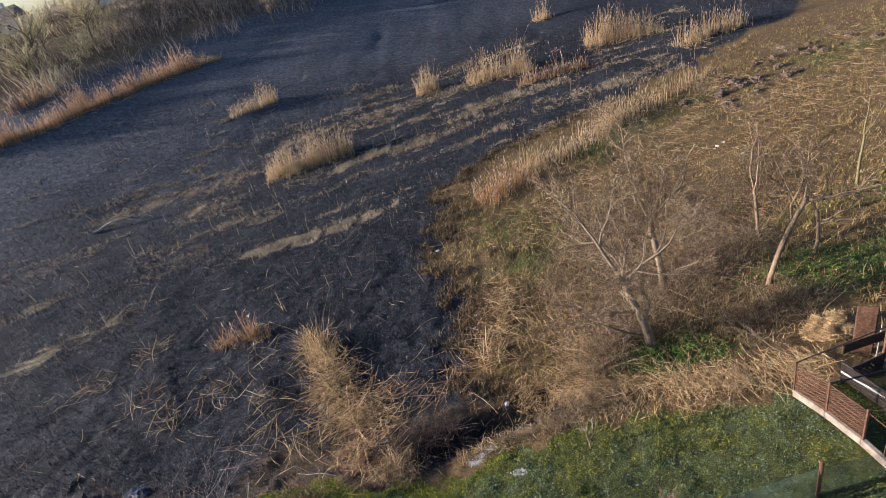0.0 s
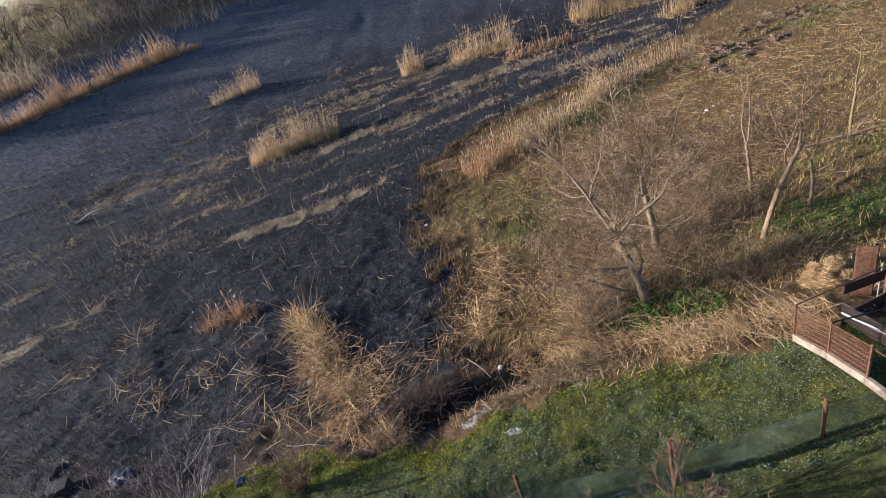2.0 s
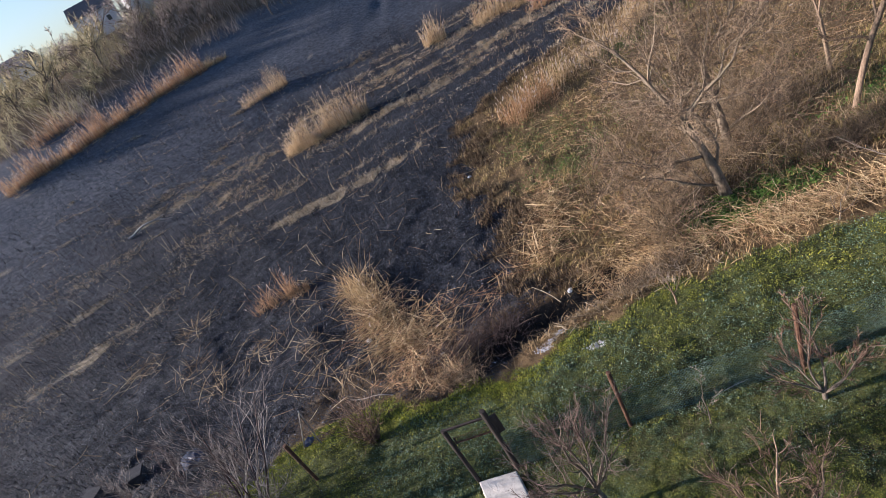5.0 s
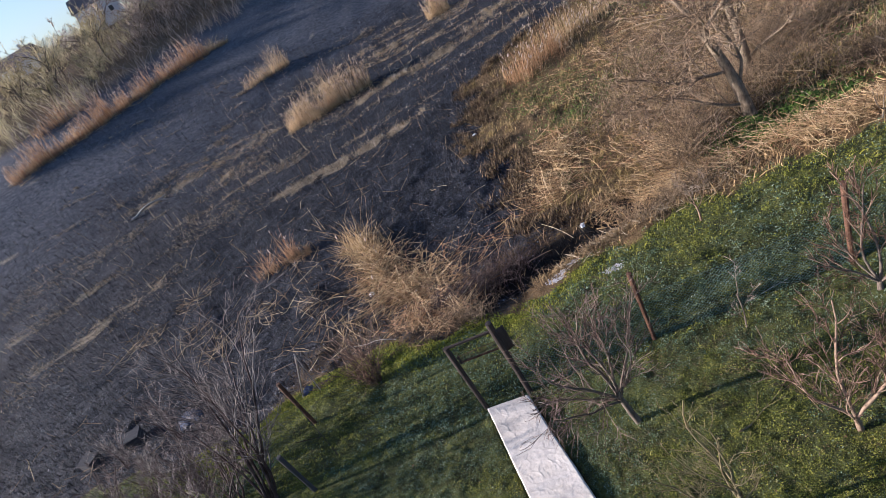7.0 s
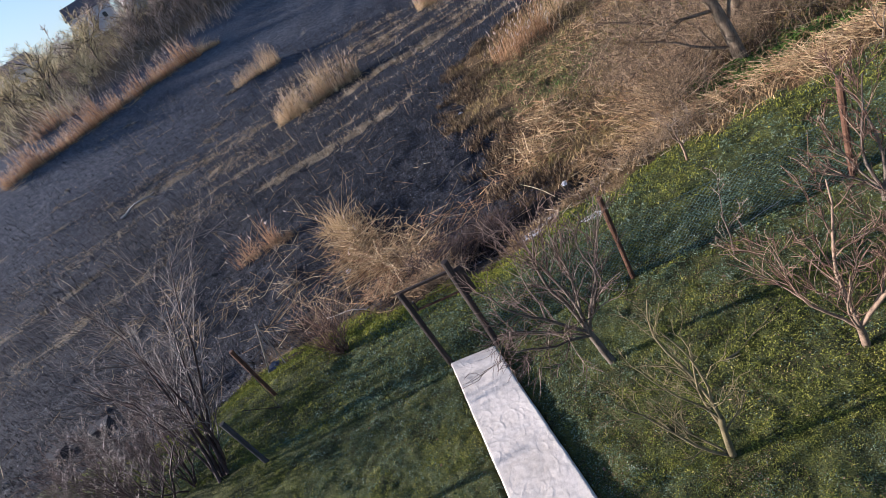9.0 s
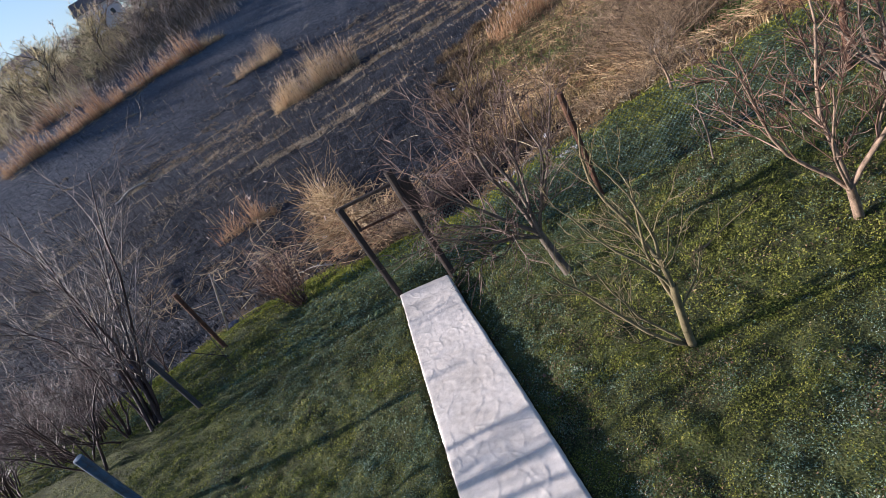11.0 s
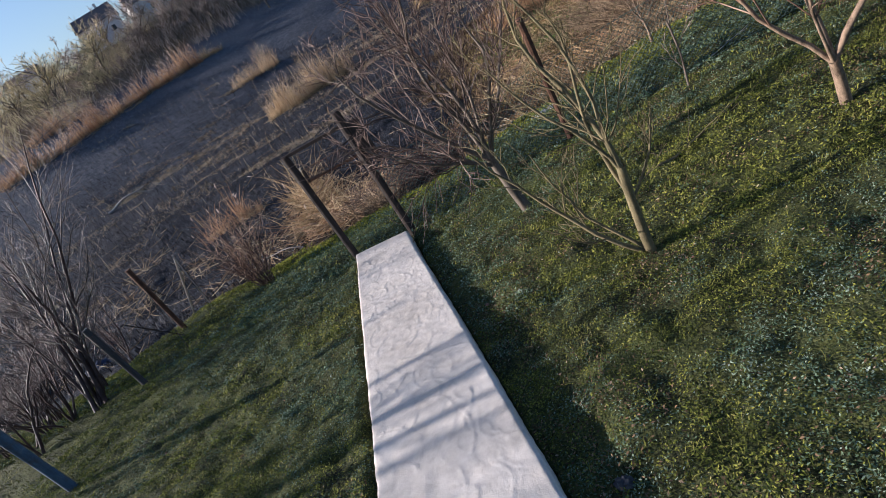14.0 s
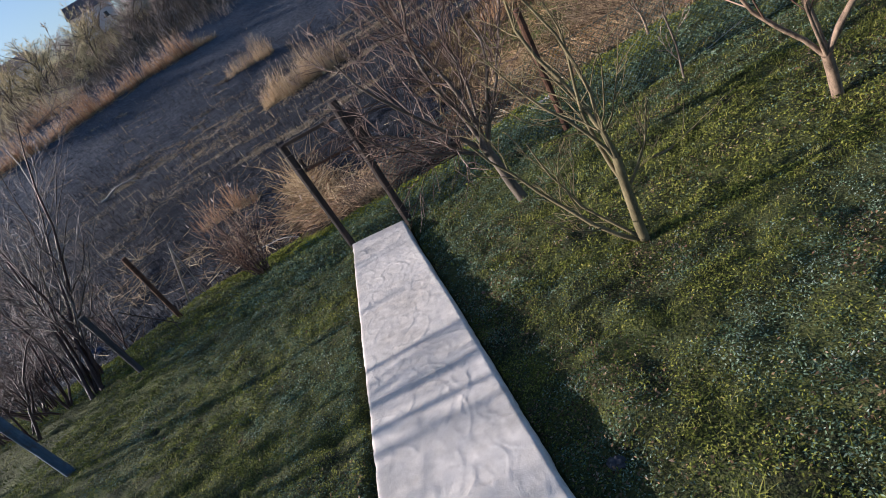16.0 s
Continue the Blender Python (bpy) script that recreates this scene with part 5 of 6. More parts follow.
xy = scatter(260, -60, 30, 30, 90, lambda x, y: burnt(x, y))
P, R = stalks(len(xy), xy, 1.9, 0.12, 0.014, 0.08, 4)
pieces.append(tubes(P, R))
stuff("scattered_reed_stems", pieces, M_STRAW, "single reed stems scattered over the burn", "straw")

# cinders and clods of the burn
def chips(xy, size, rng=RNG):
    """Small angular lumps, six corners each."""
    n_ = len(xy)
    c_ = np.array([(1, 0, 0), (-1, 0, 0), (0, 1, 0), (0, -1, 0), (0, 0, 1), (0, 0, -1)], float)
    s_ = size * rng.uniform(0.4, 1.4, (n_, 1, 1)) * rng.uniform(0.5, 1.2, (n_, 6, 1))
    V = c_[None] * s_ * np.array((1, 1, 0.6))
    a_ = rng.uniform(0, 6.28, n_)
    ca, sa = np.cos(a_)[:, None], np.sin(a_)[:, None]
    V = np.stack([V[:, :, 0] * ca - V[:, :, 1] * sa, V[:, :, 0] * sa + V[:, :, 1] * ca, V[:, :, 2]], -1)
    V += np.stack([xy[:, 0], xy[:, 1], ground(xy[:, 0], xy[:, 1])], 1)[:, None, :]
    f = np.array([(0, 2, 4), (2, 1, 4), (1, 3, 4), (3, 0, 4), (2, 0, 5), (1, 2, 5), (3, 1, 5), (0, 3, 5)])
    return V.reshape(-1, 3), (np.arange(n_)[:, None, None] * 6 + f[None]).reshape(-1, 3)


M_CINDER = fibre("cinder", [(0.1, (0.005, 0.006, 0.007)), (0.5, (0.022, 0.024, 0.030)), (0.75, (0.085, 0.093, 0.115)), (0.95, (0.26, 0.265, 0.28))])
xy = scatter(9500, -52, 0, 13.5, 46, lambda x, y: burnt(x, y))
xy2 = scatter(4500, -70, 35, 44, 95, lambda x, y: burnt(x, y))
stuff("cinders", [chips(xy, 0.045), chips(xy2, 0.1)], M_CINDER, "black and ashy clods all over the burnt ground", "cinders")

# brambles: low tangle of thin red-brown canes
pieces = []
for a_, b_, wd, n_, ht in (((1.2, 16.8), (3.0, 20.0), 1.6, 520, 1.6), ((-1.0, 14.9), (2.0, 16.0), 0.8, 500, 0.7), ((3.0, 19.5), (10.0, 27.0), 4.0, 1500, 1.9), ((1.0, 24), (6.0, 34), 4.0, 900, 1.6), ((7.0, 17.5), (11.0, 19.0), 1.4, 900, 0.8), ((8, 27), (18, 36), 5.0, 1000, 1.3), ((-7.6, 14.2), (-5.8, 13.6), 0.7, 300, 0.7), ((-2.6, 14.4), (3.0, 15.2), 0.6, 380, 0.3)):
    xy = line_clump(n_, a_, b_, wd)
    P, R = stalks(n_, xy, ht, 0.55, 0.0085, 0.45, 4)
    pieces.append(tubes(P, R))
P, R = stalks(620, line_clump(620, (-8.2, 15.3), (-4.4, 16.2), 1.1), 0.85, 0.6, 0.0085, 0.45, 4)
stuff("dark_brambles", [tubes(P, R)], M_TWIG_DARK, "dark tangle of brambles hanging over the ditch", "brambles")
stuff("brambles", pieces, M_BRAMBLE, "low tangle of bare grey-brown brambles on the bank", "brambles")

M_LUSH_DRY = fibre("olive_tussock", [(0.08, (0.05, 0.042, 0.016)), (0.4, (0.165, 0.128, 0.042)), (0.7, (0.31, 0.225, 0.09)), (0.95, (0.46, 0.34, 0.17))], 0.8, 0.5, 0.1, 0.5, 0.9)
# dry weeds and grass of the sunny slope
xy = scatter(44000, -7, 45, 13.3, 70, lambda x, y: (1 - burnt(x, y)) * (1 - lawn(x, y)) * np.clip(30 / (y + 1), 0.15, 1))
V, F = blades(xy, 0.2, 0.016, lean=1.7)
xy0 = scatter(2900, -7, 42, 17, 66, lambda x, y: (1 - burnt(x, y)) * np.clip(26 / (y + 1), 0.2, 1))
tus = np.repeat(xy0, 13, axis=0) + RNG.normal(0, 1, (len(xy0) * 13, 2)) * 0.13
V3, F3 = blades(tus, 0.3, 0.016, lean=1.5)
stuff("slope_tussocks", [(V3, F3)], M_LUSH_DRY, "olive and straw-coloured tussocks on the sunny slope", "dry grass")
stuff("dry_slope_grass", [(V, F)], M_DRYGRASS, "matted dry grass on the sunny slope", "dry grass")
# the lawn
def on_lawn(x, y):
    s, o = path_coords(x, y)
    return lawn(x, y) * ~((s > -0.02) & (o > -PATH_WIDE / 2 - 0.005) & (o < PATH_WIDE / 2 + 0.02 + np.interp(s, [1.5, 4, 7], [0, 0.055, 0.09])))


def frosty(x, y):
    """Where frost still lies: by the gateway and in the near hollow, not on the sunny swell or by the shrubs."""
    lie = 0.45 * step((y - 6.6) / 1.5) + 0.15 * step((x + 1.6) / 1.2) * step((4.3 - y) / 0.8) + 0.05 * step((-3.8 - x) / 1) * step((y - 3.2) / 2)
    lie = lie - 0.75 * np.exp(-((x + 1.1) / 2.2) ** 2 - ((y - 5.2) / 1.1) ** 2) - 0.55 * step((-5.4 - x) / 1.2) * step((7.2 - y) / 2) - 0.8 * step((-8.2 - x) / 1.5) - 0.35 * step((y - 10.5) / 2)
    return step(0.42 + lie + 0.9 * smooth_noise(x, y, 1.7, 81) + 0.6 * smooth_noise(x, y, 0.5, 82))


def tufty(x, y, seed):
    """Thick and bare spots a hand's width across, 0..1."""
    return np.clip(0.5 + 0.75 * smooth_noise(x, y, 0.13, seed) + 0.45 * smooth_noise(x, y, 0.32, seed + 1), 0, 1)


def tall(xy, height, seed):
    return height * (0.4 + 1.15 * tufty(xy[:, 0], xy[:, 1], seed))


def leaflets(xy, size, lift, rng=RNG, tilt=0.38):
    """Small pointed leaves at all slants, a little above the ground."""
    n_ = len(xy)
    r = size * rng.uniform(0.5, 1.4, n_)
    a_, p, k = rng.uniform(0, 2 * np.pi, n_), rng.normal(0.25, tilt, n_), rng.normal(0, 0.5, n_)
    d = np.stack([np.cos(a_) * np.cos(p), np.sin(a_) * np.cos(p), np.sin(p)], 1) * r[:, None]
    w = np.stack([-np.sin(a_) * np.cos(k), np.cos(a_) * np.cos(k), np.sin(k)], 1) * (0.45 * r)[:, None]
    c_ = np.stack([xy[:, 0], xy[:, 1], ground(xy[:, 0], xy[:, 1]) + lift * rng.uniform(0.15, 1, n_)], 1)
    V = np.stack([c_ - d, c_ + w - 0.15 * d, c_ + d, c_ - w - 0.15 * d], 1)
    return V.reshape(-1, 3), np.arange(4 * n_).reshape(n_, 4)


M_MOSS = fibre("mossy_turf", [(0.08, (0.034, 0.026, 0.012)), (0.35, (0.092, 0.104, 0.018)), (0.6, (0.178, 0.19, 0.03)), (0.85, (0.27, 0.255, 0.05)), (0.97, (0.36, 0.315, 0.15))], 0.85, 2.2, 0.04, 0.55, 0.7, 0.9, 7.0)
M_CLOVER = fibre("frosted_clover", [(0.08, (0.02, 0.034, 0.018)), (0.4, (0.08, 0.118, 0.062)), (0.7, (0.155, 0.205, 0.122)), (0.95, (0.29, 0.33, 0.25))], 0.85, 3.0, 0.04, 0.65, 0.6, 0.8, 9.0)
for n_, x0, x1, y0, y1, size in ((82000, -7, 2.6, 1.6, 4.9, 0.0085), (64000, -11.5, 4, 4.5, 9.2, 0.0135), (54000, -24, 12, 8.6, 15.3, 0.025)):
    xy = scatter(n_, x0, x1, y0, y1, lambda x, y: on_lawn(x, y) * (0.12 + 0.88 * (1 - frosty(x, y))) * (0.12 + 0.88 * tufty(x, y, 85)))
    stuff("mossy_turf", [leaflets(xy, size, tall(xy, 2.2 * size, 85))], M_MOSS, "rough yellow-green moss and weeds of the lawn", "ground cover")
    xy = scatter(n_, x0, x1, y0, y1, lambda x, y: on_lawn(x, y) * (0.12 + 0.88 * frosty(x, y)) * (0.15 + 0.85 * tufty(x, y, 87)))
    stuff("frosted_clover", [leaflets(xy, size * 0.95, tall(xy, 1.8 * size, 87))], M_CLOVER, "low frosted clover and moss in the lawn", "ground cover")

M_LITTER = fibre("lawn_litter", [(0.08, (0.03, 0.02, 0.012)), (0.45, (0.10, 0.068, 0.036)), (0.8, (0.22, 0.15, 0.08)), (0.97, (0.42, 0.33, 0.22))], 0.85, 3.0, 0.05)
xy = scatter(34000, -8, 4, 1.6, 9.5, lambda x, y: on_lawn(x, y) * (1 - 0.7 * step((-3.5 - x) / 1)) * np.clip(0.25 + 0.9 * smooth_noise(x, y, 0.6, 98) + 0.5 * smooth_noise(x, y, 0.17, 99), 0.04, 1))
stuff("lawn_litter", [leaflets(xy, 0.011, 0.026)], M_LITTER, "brown leaf crumbs and dead moss in the turf", "plant litter")
xy = scatter(30000, -8, 3, 1.6, 8, lambda x, y: on_lawn(x, y) * (1 - 0.8 * frosty(x, y)) * np.clip(2.4 * tufty(x, y, 93) - 1.2, 0, 1))
V, F = blades(xy, tall(xy, 0.030, 93), 0.0024, lean=1.0)
stuff("lawn_grass", [(V, F)], M_GRASS, "short yellow-green tufts of grass in the lawn", "grass")
xy = scatter(16000, -24, 12, 6, 15.2, lambda x, y: on_lawn(x, y) * (0.15 + 0.85 * tufty(x, y, 85)))
V, F = blades(xy, tall(xy, 0.055, 85), 0.0065, lean=1.1)
stuff("lawn_grass", [(V, F)], M_GRASS, "taller tufted grass across the lower lawn", "grass")
xy = scatter(20000, -18, 6, 9.5, 15.5, lambda x, y: on_lawn(x, y) * np.exp(-((y - lawn_edge(x) + 0.5) / 0.8) ** 2) * (0.1 + 0.9 * step((-1 - x) / 4)))
V, F = blades(xy, 0.07, 0.008, lean=0.9)
stuff("edge_grass", [(V, F)], M_LUSH, "long bright green grass along the lawn's edge", "grass")

# tussocks that give the lower lawn its rough look
xy0 = scatter(1900, -24, 12, 5.5, 14.6, lambda x, y: on_lawn(x, y) * (0.3 + 0.7 * (smooth_noise(x, y, 1.1, 84) > 0)))
xy = np.repeat(xy0, 12, axis=0) + RNG.normal(0, 0.055, (len(xy0) * 12, 2))
V, F = blades(xy, 0.07, 0.004, lean=1.0)
stuff("grass_tussocks", [(V, F)], M_GRASS, "rough yellow-green tussocks over the lower lawn", "grass")

xy = scatter(24000, -4, 40, 14.5, 60, lambda x, y: np.clip(green_zone(x, y) - 0.12, 0, 1))
stuff("green_weeds", [leaflets(xy, 0.06, 0.16)], M_WEED, "fresh green weeds in patches under the trees", "weeds")

xy = scatter(34000, -50, 0, 13.5, 44, lambda x, y: burnt(x, y) * (0.35 + 0.65 * np.clip(0.5 + smooth_noise(x, y, 0.8, 35), 0, 1)))
stuff("cinder_flakes", [leaflets(xy, 0.05, 0.05, tilt=0.6)], M_CINDER, "grey and black flakes of ash over the burnt ground", "cinders")

xy = np.array((4.5, 17.2)) + RNG.normal(0, 1, (6000, 2)) * np.array((1.1, 0.75))
stuff("lush_grass_patch", [leaflets(xy, 0.055, 0.3 * np.clip(0.5 + 0.9 * smooth_noise(xy[:, 0], xy[:, 1], 0.4, 97), 0.05, 1.2))], M_WEED, "lush green weeds under the leaning gnarled tree", "weeds")

# ---- the far bank: trees, scrub and houses ----
def far_tree(x, y, h, crown, seed, twig, label, lean=(0, 0), n_=7, depth=2):
    rng = np.random.default_rng(seed)
    limbs = []
    for i in range(9):
        a_ = i * 2.4 + rng.uniform(-0.4, 0.4)
        limbs.append((rng.uniform(0.45, 1.0), (math.cos(a_) * crown, math.sin(a_) * crown, rng.uniform(0.5, 1.2)), h * rng.uniform(0.4, 0.6), h * 0.011))
    return bare_tree("bare_tree", x, y, ([(lean[0] * 0.3, lean[1] * 0.3, h * 0.2), (lean[0], lean[1], h * 0.45)], h * 0.022, h * 0.013), limbs, M_BARK_GREY, twig, label, "tree", "trees of the far bank", seed, n_, depth, 0.55, 0.6, 0.75, 0.15, 0.05, 0.1, 4, 0.05)


for i, (x, y, h, k) in enumerate(((-92, 122, 13, 0.9), (-99, 118, 11, 0.8), (-84, 131, 12, 0.9), (-88, 112, 9, 0.8), (-106, 126, 12, 0.9), (-95, 130, 11, 0.9), (-82, 122, 8, 0.9), (-101, 112, 9, 0.9), (-88, 138, 10, 0.9), (-112, 120, 10, 0.9), (-79, 116, 6, 0.9))):
    far_tree(x, y, h, k, 300 + i, M_TWIG_YELLOW, "bare willow with a haze of yellowish twigs", (1.2, 0))
for i, (x, y, h, k) in enumerate(((-76, 140, 11, 0.7), (-70, 146, 12, 0.7), (-62, 140, 9, 0.7), (-57, 136, 8, 0.7), (-80, 150, 12, 0.8), (-66, 156, 13, 0.7), (-56, 150, 11, 0.7), (-47, 140, 10, 0.7), (-90, 150, 11, 0.8), (-100, 145, 9, 0.8), (-112, 140, 10, 0.8), (-50, 160, 12, 0.7), (-42, 128, 8, 0.7), (-72, 128, 7, 0.6), (-36, 138, 9, 0.7), (-64, 130, 6, 0.8), (-75, 134, 8, 0.8), (-68, 138, 8, 0.8), (-60, 146, 9, 0.8), (-53, 143, 8, 0.8), (-94, 142, 9, 0.8), (-73, 152, 9, 0.8), (-48, 150, 9, 0.8), (-86, 158, 9, 0.8))):
    far_tree(x, y, h, k, 330 + i, M_TWIG_FAR, "bare tree on the hazy far bank")
for name_, n_, ht, mt, x0, x1, lb in (("far_scrub", 2600, 4.0, M_TWIG_YELLOW, -125, -78, "yellowish willow scrub on the hazy far bank"), ("far_scrub", 3200, 3.4, M_TWIG_FAR, -90, -30, "brown scrub covering the hazy far bank")):
    xy = scatter(n_, x0, x1, 95, 190, lambda x, y: step((-0.7 * x + 0.71 * y - 122 + 5 * smooth_noise(x, y, 9, 90)) / 8) * np.clip(0.55 + smooth_noise(x, y, 7, 91), 0.05, 1))
    P, R = stalks(len(xy), xy, ht * (0.5 + 0.7 * RNG.uniform(0, 1, len(xy))) * (0.9 + 0.5 * smooth_noise(xy[:, 0], xy[:, 1], 6, 92)), 0.35, 0.05, 0.3, 4)
    stuff(name_, [tubes(P, R)], mt, lb, "scrub")

M_WALL = surface("house_plaster", [(0.3, (0.42, 0.43, 0.45)), (0.7, (0.60, 0.60, 0.60))], 0.5, 0.9, 0, 0.2, 0.02)
M_ROOF = surface("house_roof", [(0.3, (0.08, 0.07, 0.07)), (0.7, (0.16, 0.14, 0.14))], 0.8, 0.85, 0, 0.4, 0.04)
M_PANE, _n, _l, _b = shader("window_glass", 0.08, 0, 0.6)
_b.inputs["Base Color"].default_value = (0.03, 0.035, 0.045, 1)


def house(x, y, wide, deep, wall, roof, turn, label):
    z = gz(x, y) - 0.6
    ob = empty("house", (x, y, z), label, "house", "houses on the ridge", turn)
    walls = solid("wall", box_bm((wide, deep, wall + 0.6), (0, 0, (wall + 0.6) / 2), 0.05), M_WALL, ob)
    bm = bmesh.new()
    w, d = wide / 2 + 0.5, deep / 2 + 0.5
    v = [bm.verts.new(p) for p in ((-w, -d, wall + 0.6), (w, -d, wall + 0.6), (w, d, wall + 0.6), (-w, d, wall + 0.6), (-w + 0.3, 0, wall + 0.6 + roof), (w - 0.3, 0, wall + 0.6 + roof))]
    for q in ((0, 1, 5, 4), (2, 3, 4, 5), (1, 2, 5), (3, 0, 4), (0, 3, 2, 1)):
        bm.faces.new([v[i] for i in q])
    r_ = solid("roof", bm, M_ROOF, ob)
    solid("chimney", box_bm((0.7, 0.7, 2.2), (wide * 0.2, 0.6, wall + roof + 0.6), 0.03), M_WALL, r_)
    for side in (-1, 1):
        for i in range(3):
            wx = (i - 1) * wide * 0.3
            f_ = solid("window", box_bm((1.3, 0.12, 1.5), (wx, side * (deep / 2 + 0.03), wall * 0.6), 0.02), M_WHITE, walls)
            solid("pane", box_bm((1.1, 0.06, 1.3), (wx, side * (deep / 2 + 0.09), wall * 0.6), 0.01), M_PANE, ob)


house(-97, 164, 11, 9, 5.5, 3.6, 25, "pale two-storey house with a dark roof on the ridge")
house(-122, 158, 10, 8, 3.2, 3.0, 10, "low house with a dark roof on the ridge")
house(-88, 178, 12, 9, 5.5, 3.8, 35, "grey house with a dark gable on the ridge")

# ---- litter ----
def crumpled(name, x, y, size, material, label, category, seed, group="litter"):
    """A crumpled bag or sheet: a folded, dented ball pressed on the ground."""
    bm = bmesh.new()
    bmesh.ops.create_icosphere(bm, subdivisions=3, radius=1)
    rng = np.random.default_rng(seed)
    for v in bm.verts:
        q = v.co.normalized()
        k = 0.75 + 0.35 * noise.noise(q * 2.3 + Vector((seed, 0, 0))) + 0.2 * noise.noise(q * 6 + Vector((0, seed, 0)))
        v.co = Vector((q.x * size[0], q.y * size[1], max(q.z, -0.25) * size[2])) * k
    me = bpy.data.meshes.new(name)
    bm.to_mesh(me)
    bm.free()
    me.materials.append(material)
    ob = new(name, me)
    ob.matrix_world = pose(x, y, gz(x, y) + size[2] * 0.2, 0, 0, float(rng.uniform(0, 360)))
    return tagged(ob, label, category, group)


M_GREYLUMP = surface("frosted_ash", [(0.3, (0.22, 0.22, 0.23)), (0.7, (0.6, 0.59, 0.6))], 6, 0.9, 0, 0.8, 0.03)
for i, (x, y, s) in enumerate(((-11.9, 20.1, 0.22), (-9.4, 18.5, 0.14), (-2.2, 17.0, 0.16), (15.7, 40.4, 0.2), (15.3, 39.9, 0.14), (16.4, 40.9, 0.18), (16.3, 37.5, 0.15), (-7.6, 16.2, 0.14), (-8.2, 19.0, 0.12), (-6.3, 35.0, 0.2), (-3.6, 25.5, 0.16))):
    crumpled("plastic_bag", x, y, (s, s * 0.7, s * 0.5), M_WHITE, "crumpled white plastic bag lying among straw", "plastic bag", 100 + i)
for i, (x, y, s) in enumerate(((-1.92, 12.55, 0.2), (-3.5, 13.6, 0.22), (-2.9, 14.2, 0.14), (-3.3, 13.95, 0.16))):
    spot = np.array((x, y)) + np.random.default_rng(120 + i).normal(0, s * 0.55, (190, 2)) * np.array((1.3, 0.8))
    ash = new("ash_patch", grid_mesh("ash_patch", *chips(spot, 0.032), M_GREYLUMP, False))
    tagged(ash, "thin patch of pale grey ash crumbs on the grass", "ash", "ash on the grass", "stuff")
M_LEAF = surface("dead_leaf", [(0.3, (0.12, 0.06, 0.035)), (0.7, (0.30, 0.17, 0.11))], 20, 0.8, 0, 0.4, 0.004)
M_EARTH = surface("dark_earth", [(0.3, (0.05, 0.035, 0.025)), (0.7, (0.16, 0.11, 0.08))], 5, 0.95, 0, 0.9, 0.04)
for i in range(26):
    x, y = 22.5 + RNG.normal(0, 2.4), 51.5 + RNG.normal(0, 1.6)
    s = RNG.uniform(0.3, 0.75)
    crumpled("earth_clod", x, y, (s, s * 0.8, s * 0.6), M_EARTH, "clod of dark dug earth on the slope", "earth clod", 140 + i, "dug earth")
for i in range(14):
    x, y = 30 + RNG.normal(0, 3), 57 + RNG.normal(0, 1.5)
    s = RNG.uniform(0.3, 0.7)
    crumpled("earth_clod", x, y, (s, s * 0.8, s * 0.6), M_EARTH, "clod of dark dug earth on the slope", "earth clod", 180 + i, "dug earth")


def dead_branch(x, y, way, length, r, label, seed, material=M_PLANK):
    rng = np.random.default_rng(seed)
    line = limb(rng, (x, y, gz(x, y) + 0.05), (*way, 0.05), length, r, r * 0.4, 8, 0.12, 0)
    line[0][:, 2] = np.maximum(ground(line[0][:, 0], line[0][:, 1]) + r * 0.8, line[0][:, 2] - 0.02)
    out = [line]
    sprout(rng, line, 3, 0.4, 0.5, 0.6, 1, out, 4)
    ob = new("dead_branch", grid_mesh("dead_branch", *tube_set([(P, R) for P, R in out], 5), material))
    return tagged(ob, label, "branch", "dead branches")


dead_branch(-1.2, 6.0, (1, 0.55), 1.5, 0.016, "pale dead branch lying on the lawn", 201, M_BARK_OLIVE)
dead_branch(0.2, 9.0, (1, 0.4), 0.9, 0.012, "pale dead twig lying on the lawn", 202)
dead_branch(-47.5, 55.2, (0.9, 0.45), 5.0, 0.16, "long pale driftwood log on burnt ground", 203)
dead_branch(-9.5, 14.6, (-1, 0.1), 1.8, 0.02, "pale broken stem on the burnt bank", 204)
dead_branch(8.6, 15.0, (-1, 0.4), 2.2, 0.03, "dead branch lying on flattened straw", 205, M_BARK_GREY)
dead_branch(14.5, 25.0, (1, -0.2), 3.0, 0.05, "dead branch fallen on the sunny slope", 206, M_BARK_GREY)


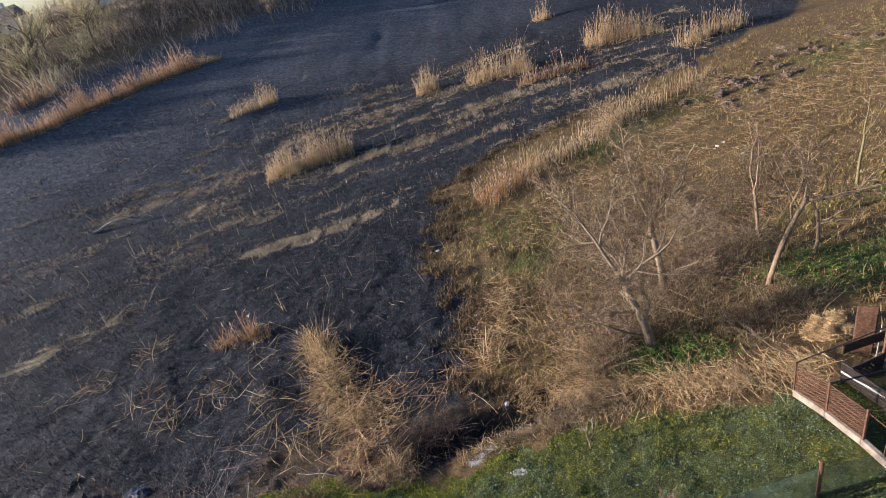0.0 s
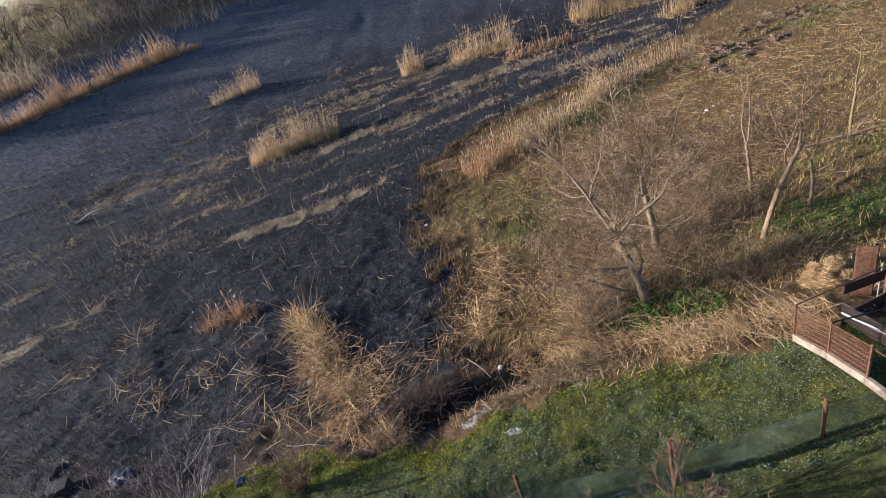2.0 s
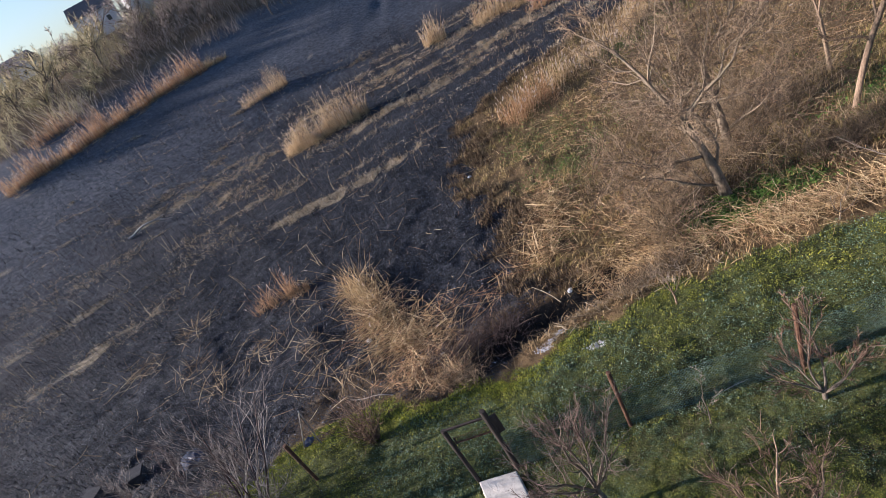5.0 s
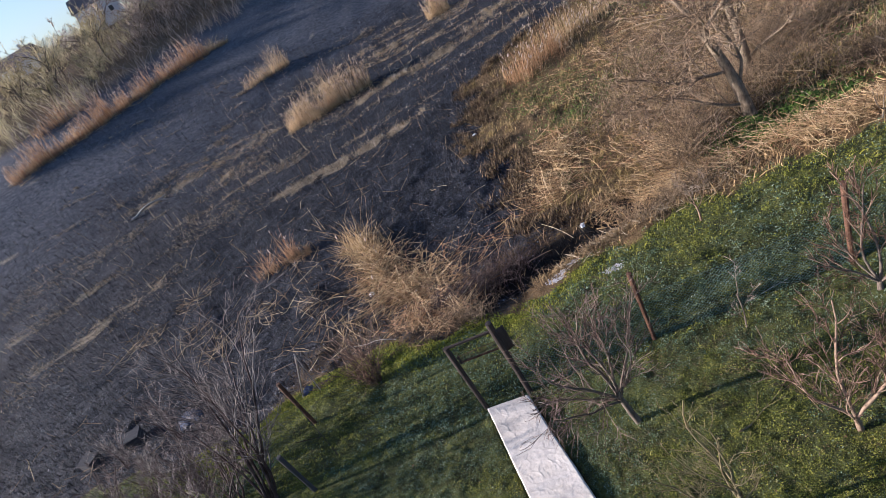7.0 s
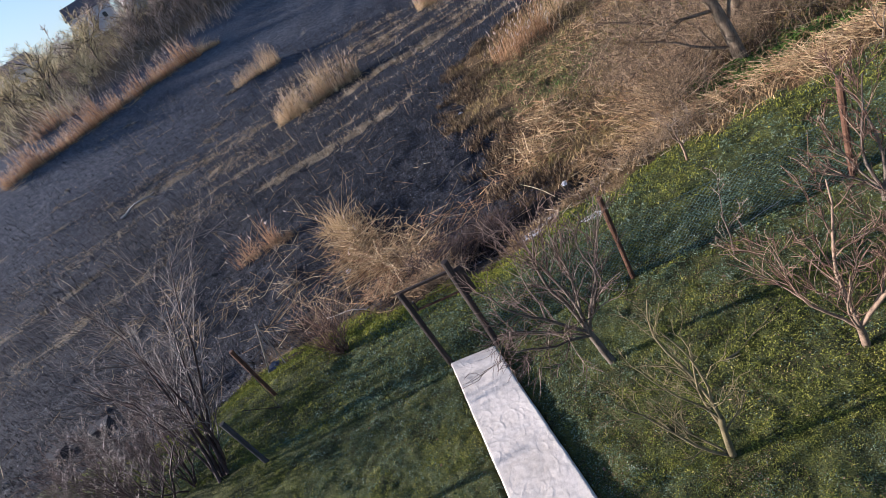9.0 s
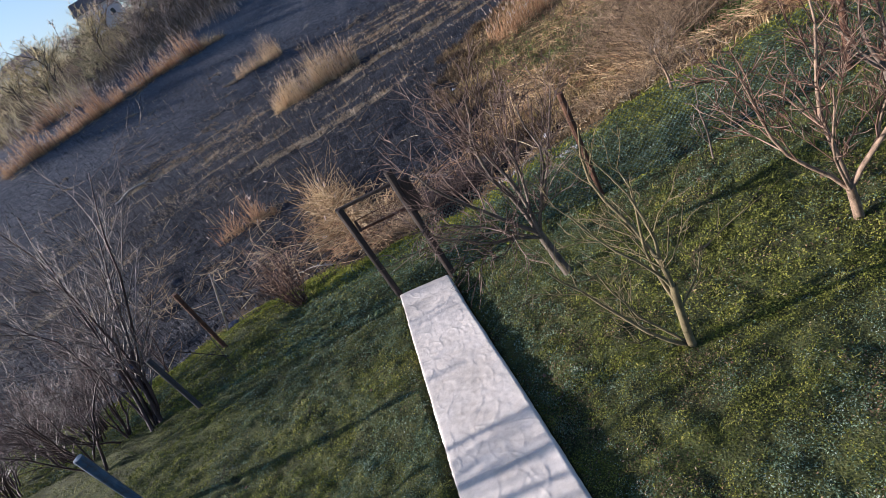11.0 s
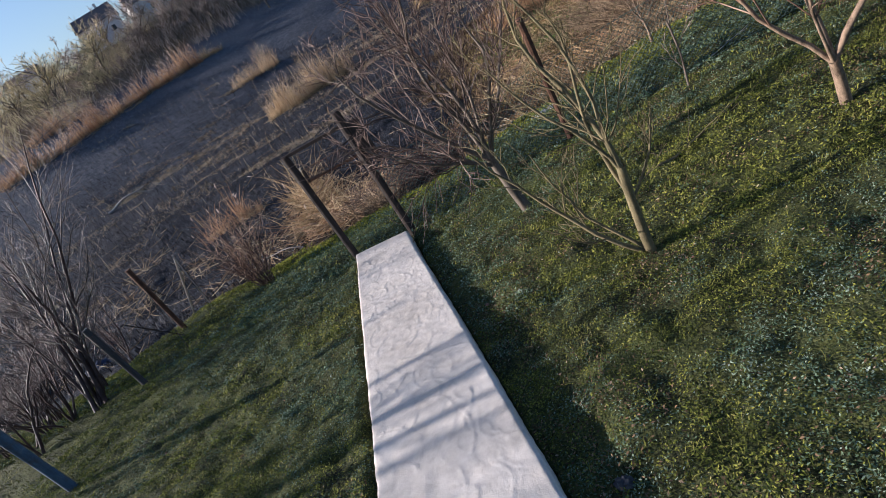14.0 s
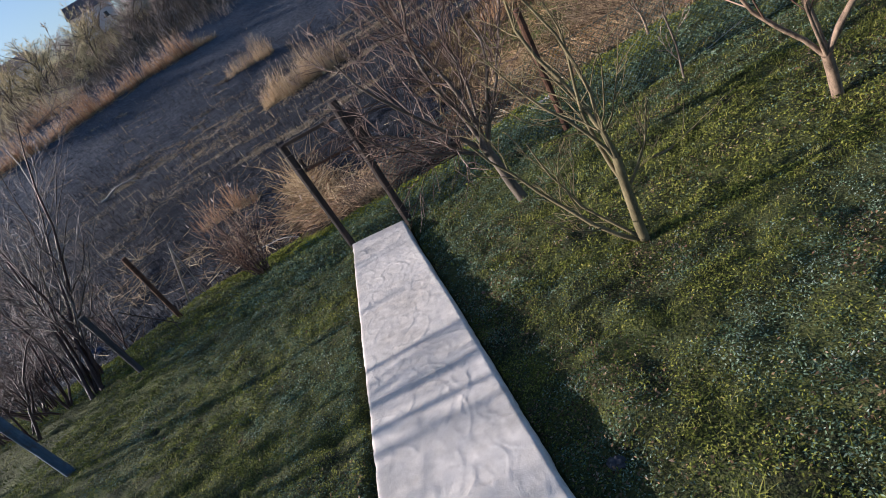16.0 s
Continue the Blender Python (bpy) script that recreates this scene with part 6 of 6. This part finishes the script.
# ---- odds and ends below the shrubs ----
def crate(x, y, size, turn, label):
    """A weathered box of boards with a slightly tilted lid."""
    ob = empty("wooden_box", (x, y, gz(x, y) - 0.04), label, "wooden box", "boxes on the burn", turn)
    w, d, h = size
    for i in range(4):
        z = h * (i + 0.5) / 4
        for sx, sy, dims in ((0, -d / 2, (w, 0.03, h / 4 - 0.012)), (0, d / 2, (w, 0.03, h / 4 - 0.012)), (-w / 2, 0, (0.03, d - 0.04, h / 4 - 0.012)), (w / 2, 0, (0.03, d - 0.04, h / 4 - 0.012))):
            solid("board", box_bm(dims, (sx, sy, z), 0.005, None, 0.002), M_GREYBOARD, ob)
    solid("lid", box_bm((w + 0.1, d + 0.1, 0.05), (0, 0, h + 0.04), 0.01, pose(0, 0, 0, 0, 4, 0)), M_GREYBOARD, ob)
    for sx in (-1, 1):
        for sy in (-1, 1):
            solid("leg", box_bm((0.06, 0.06, h * 0.98), (sx * (w / 2 - 0.05), sy * (d / 2 - 0.05), h * 0.49), 0.005), M_DARKWOOD, ob)
    return ob


M_GREYBOARD = surface("weathered_board", [(0.3, (0.015, 0.015, 0.017)), (0.65, (0.055, 0.053, 0.056))], 6, 0.9, 0, 0.5, 0.006, (0.3, 1, 1))
crate(-24.0, 16.6, (0.8, 0.7, 0.55), 20, "weathered dark grey wooden box on burnt ground")
crate(-26.6, 16.4, (0.75, 0.65, 0.45), -12, "low weathered grey wooden box on burnt ground")
M_TARP = surface("blue_tarpaulin", [(0.3, (0.01, 0.014, 0.03)), (0.7, (0.028, 0.042, 0.085))], 5, 0.6, 0, 0.6, 0.03)
crumpled("tarpaulin", -20.6, 16.4, (0.9, 0.7, 0.3), M_TARP, "crumpled dark blue tarpaulin on burnt ground", "tarpaulin", 221)
crumpled("tarpaulin", -12.9, 13.7, (0.35, 0.3, 0.1), M_TARP, "crumpled dark blue sheet below the lawn", "tarpaulin", 222)
M_STONE = surface("dark_stone", [(0.3, (0.02, 0.02, 0.022)), (0.7, (0.09, 0.088, 0.09))], 9, 0.85, 0, 0.6, 0.01)
crumpled("stone", -2.45, 2.5, (0.07, 0.06, 0.045), M_STONE, "small dark stone in the grass beside the path", "stone", 223, "stones")
for i in range(16):
    x, y = RNG.uniform(-8, 3), RNG.uniform(2.5, 8.5)
    if abs(float(path_coords(x, y)[1])) > 0.7:
        s = RNG.uniform(0.02, 0.045)
        crumpled("dead_leaf", x, y, (s, s * 0.7, s * 0.25), M_LEAF, "curled brown dead leaf on the lawn", "dead leaf", 240 + i, "dead leaves")
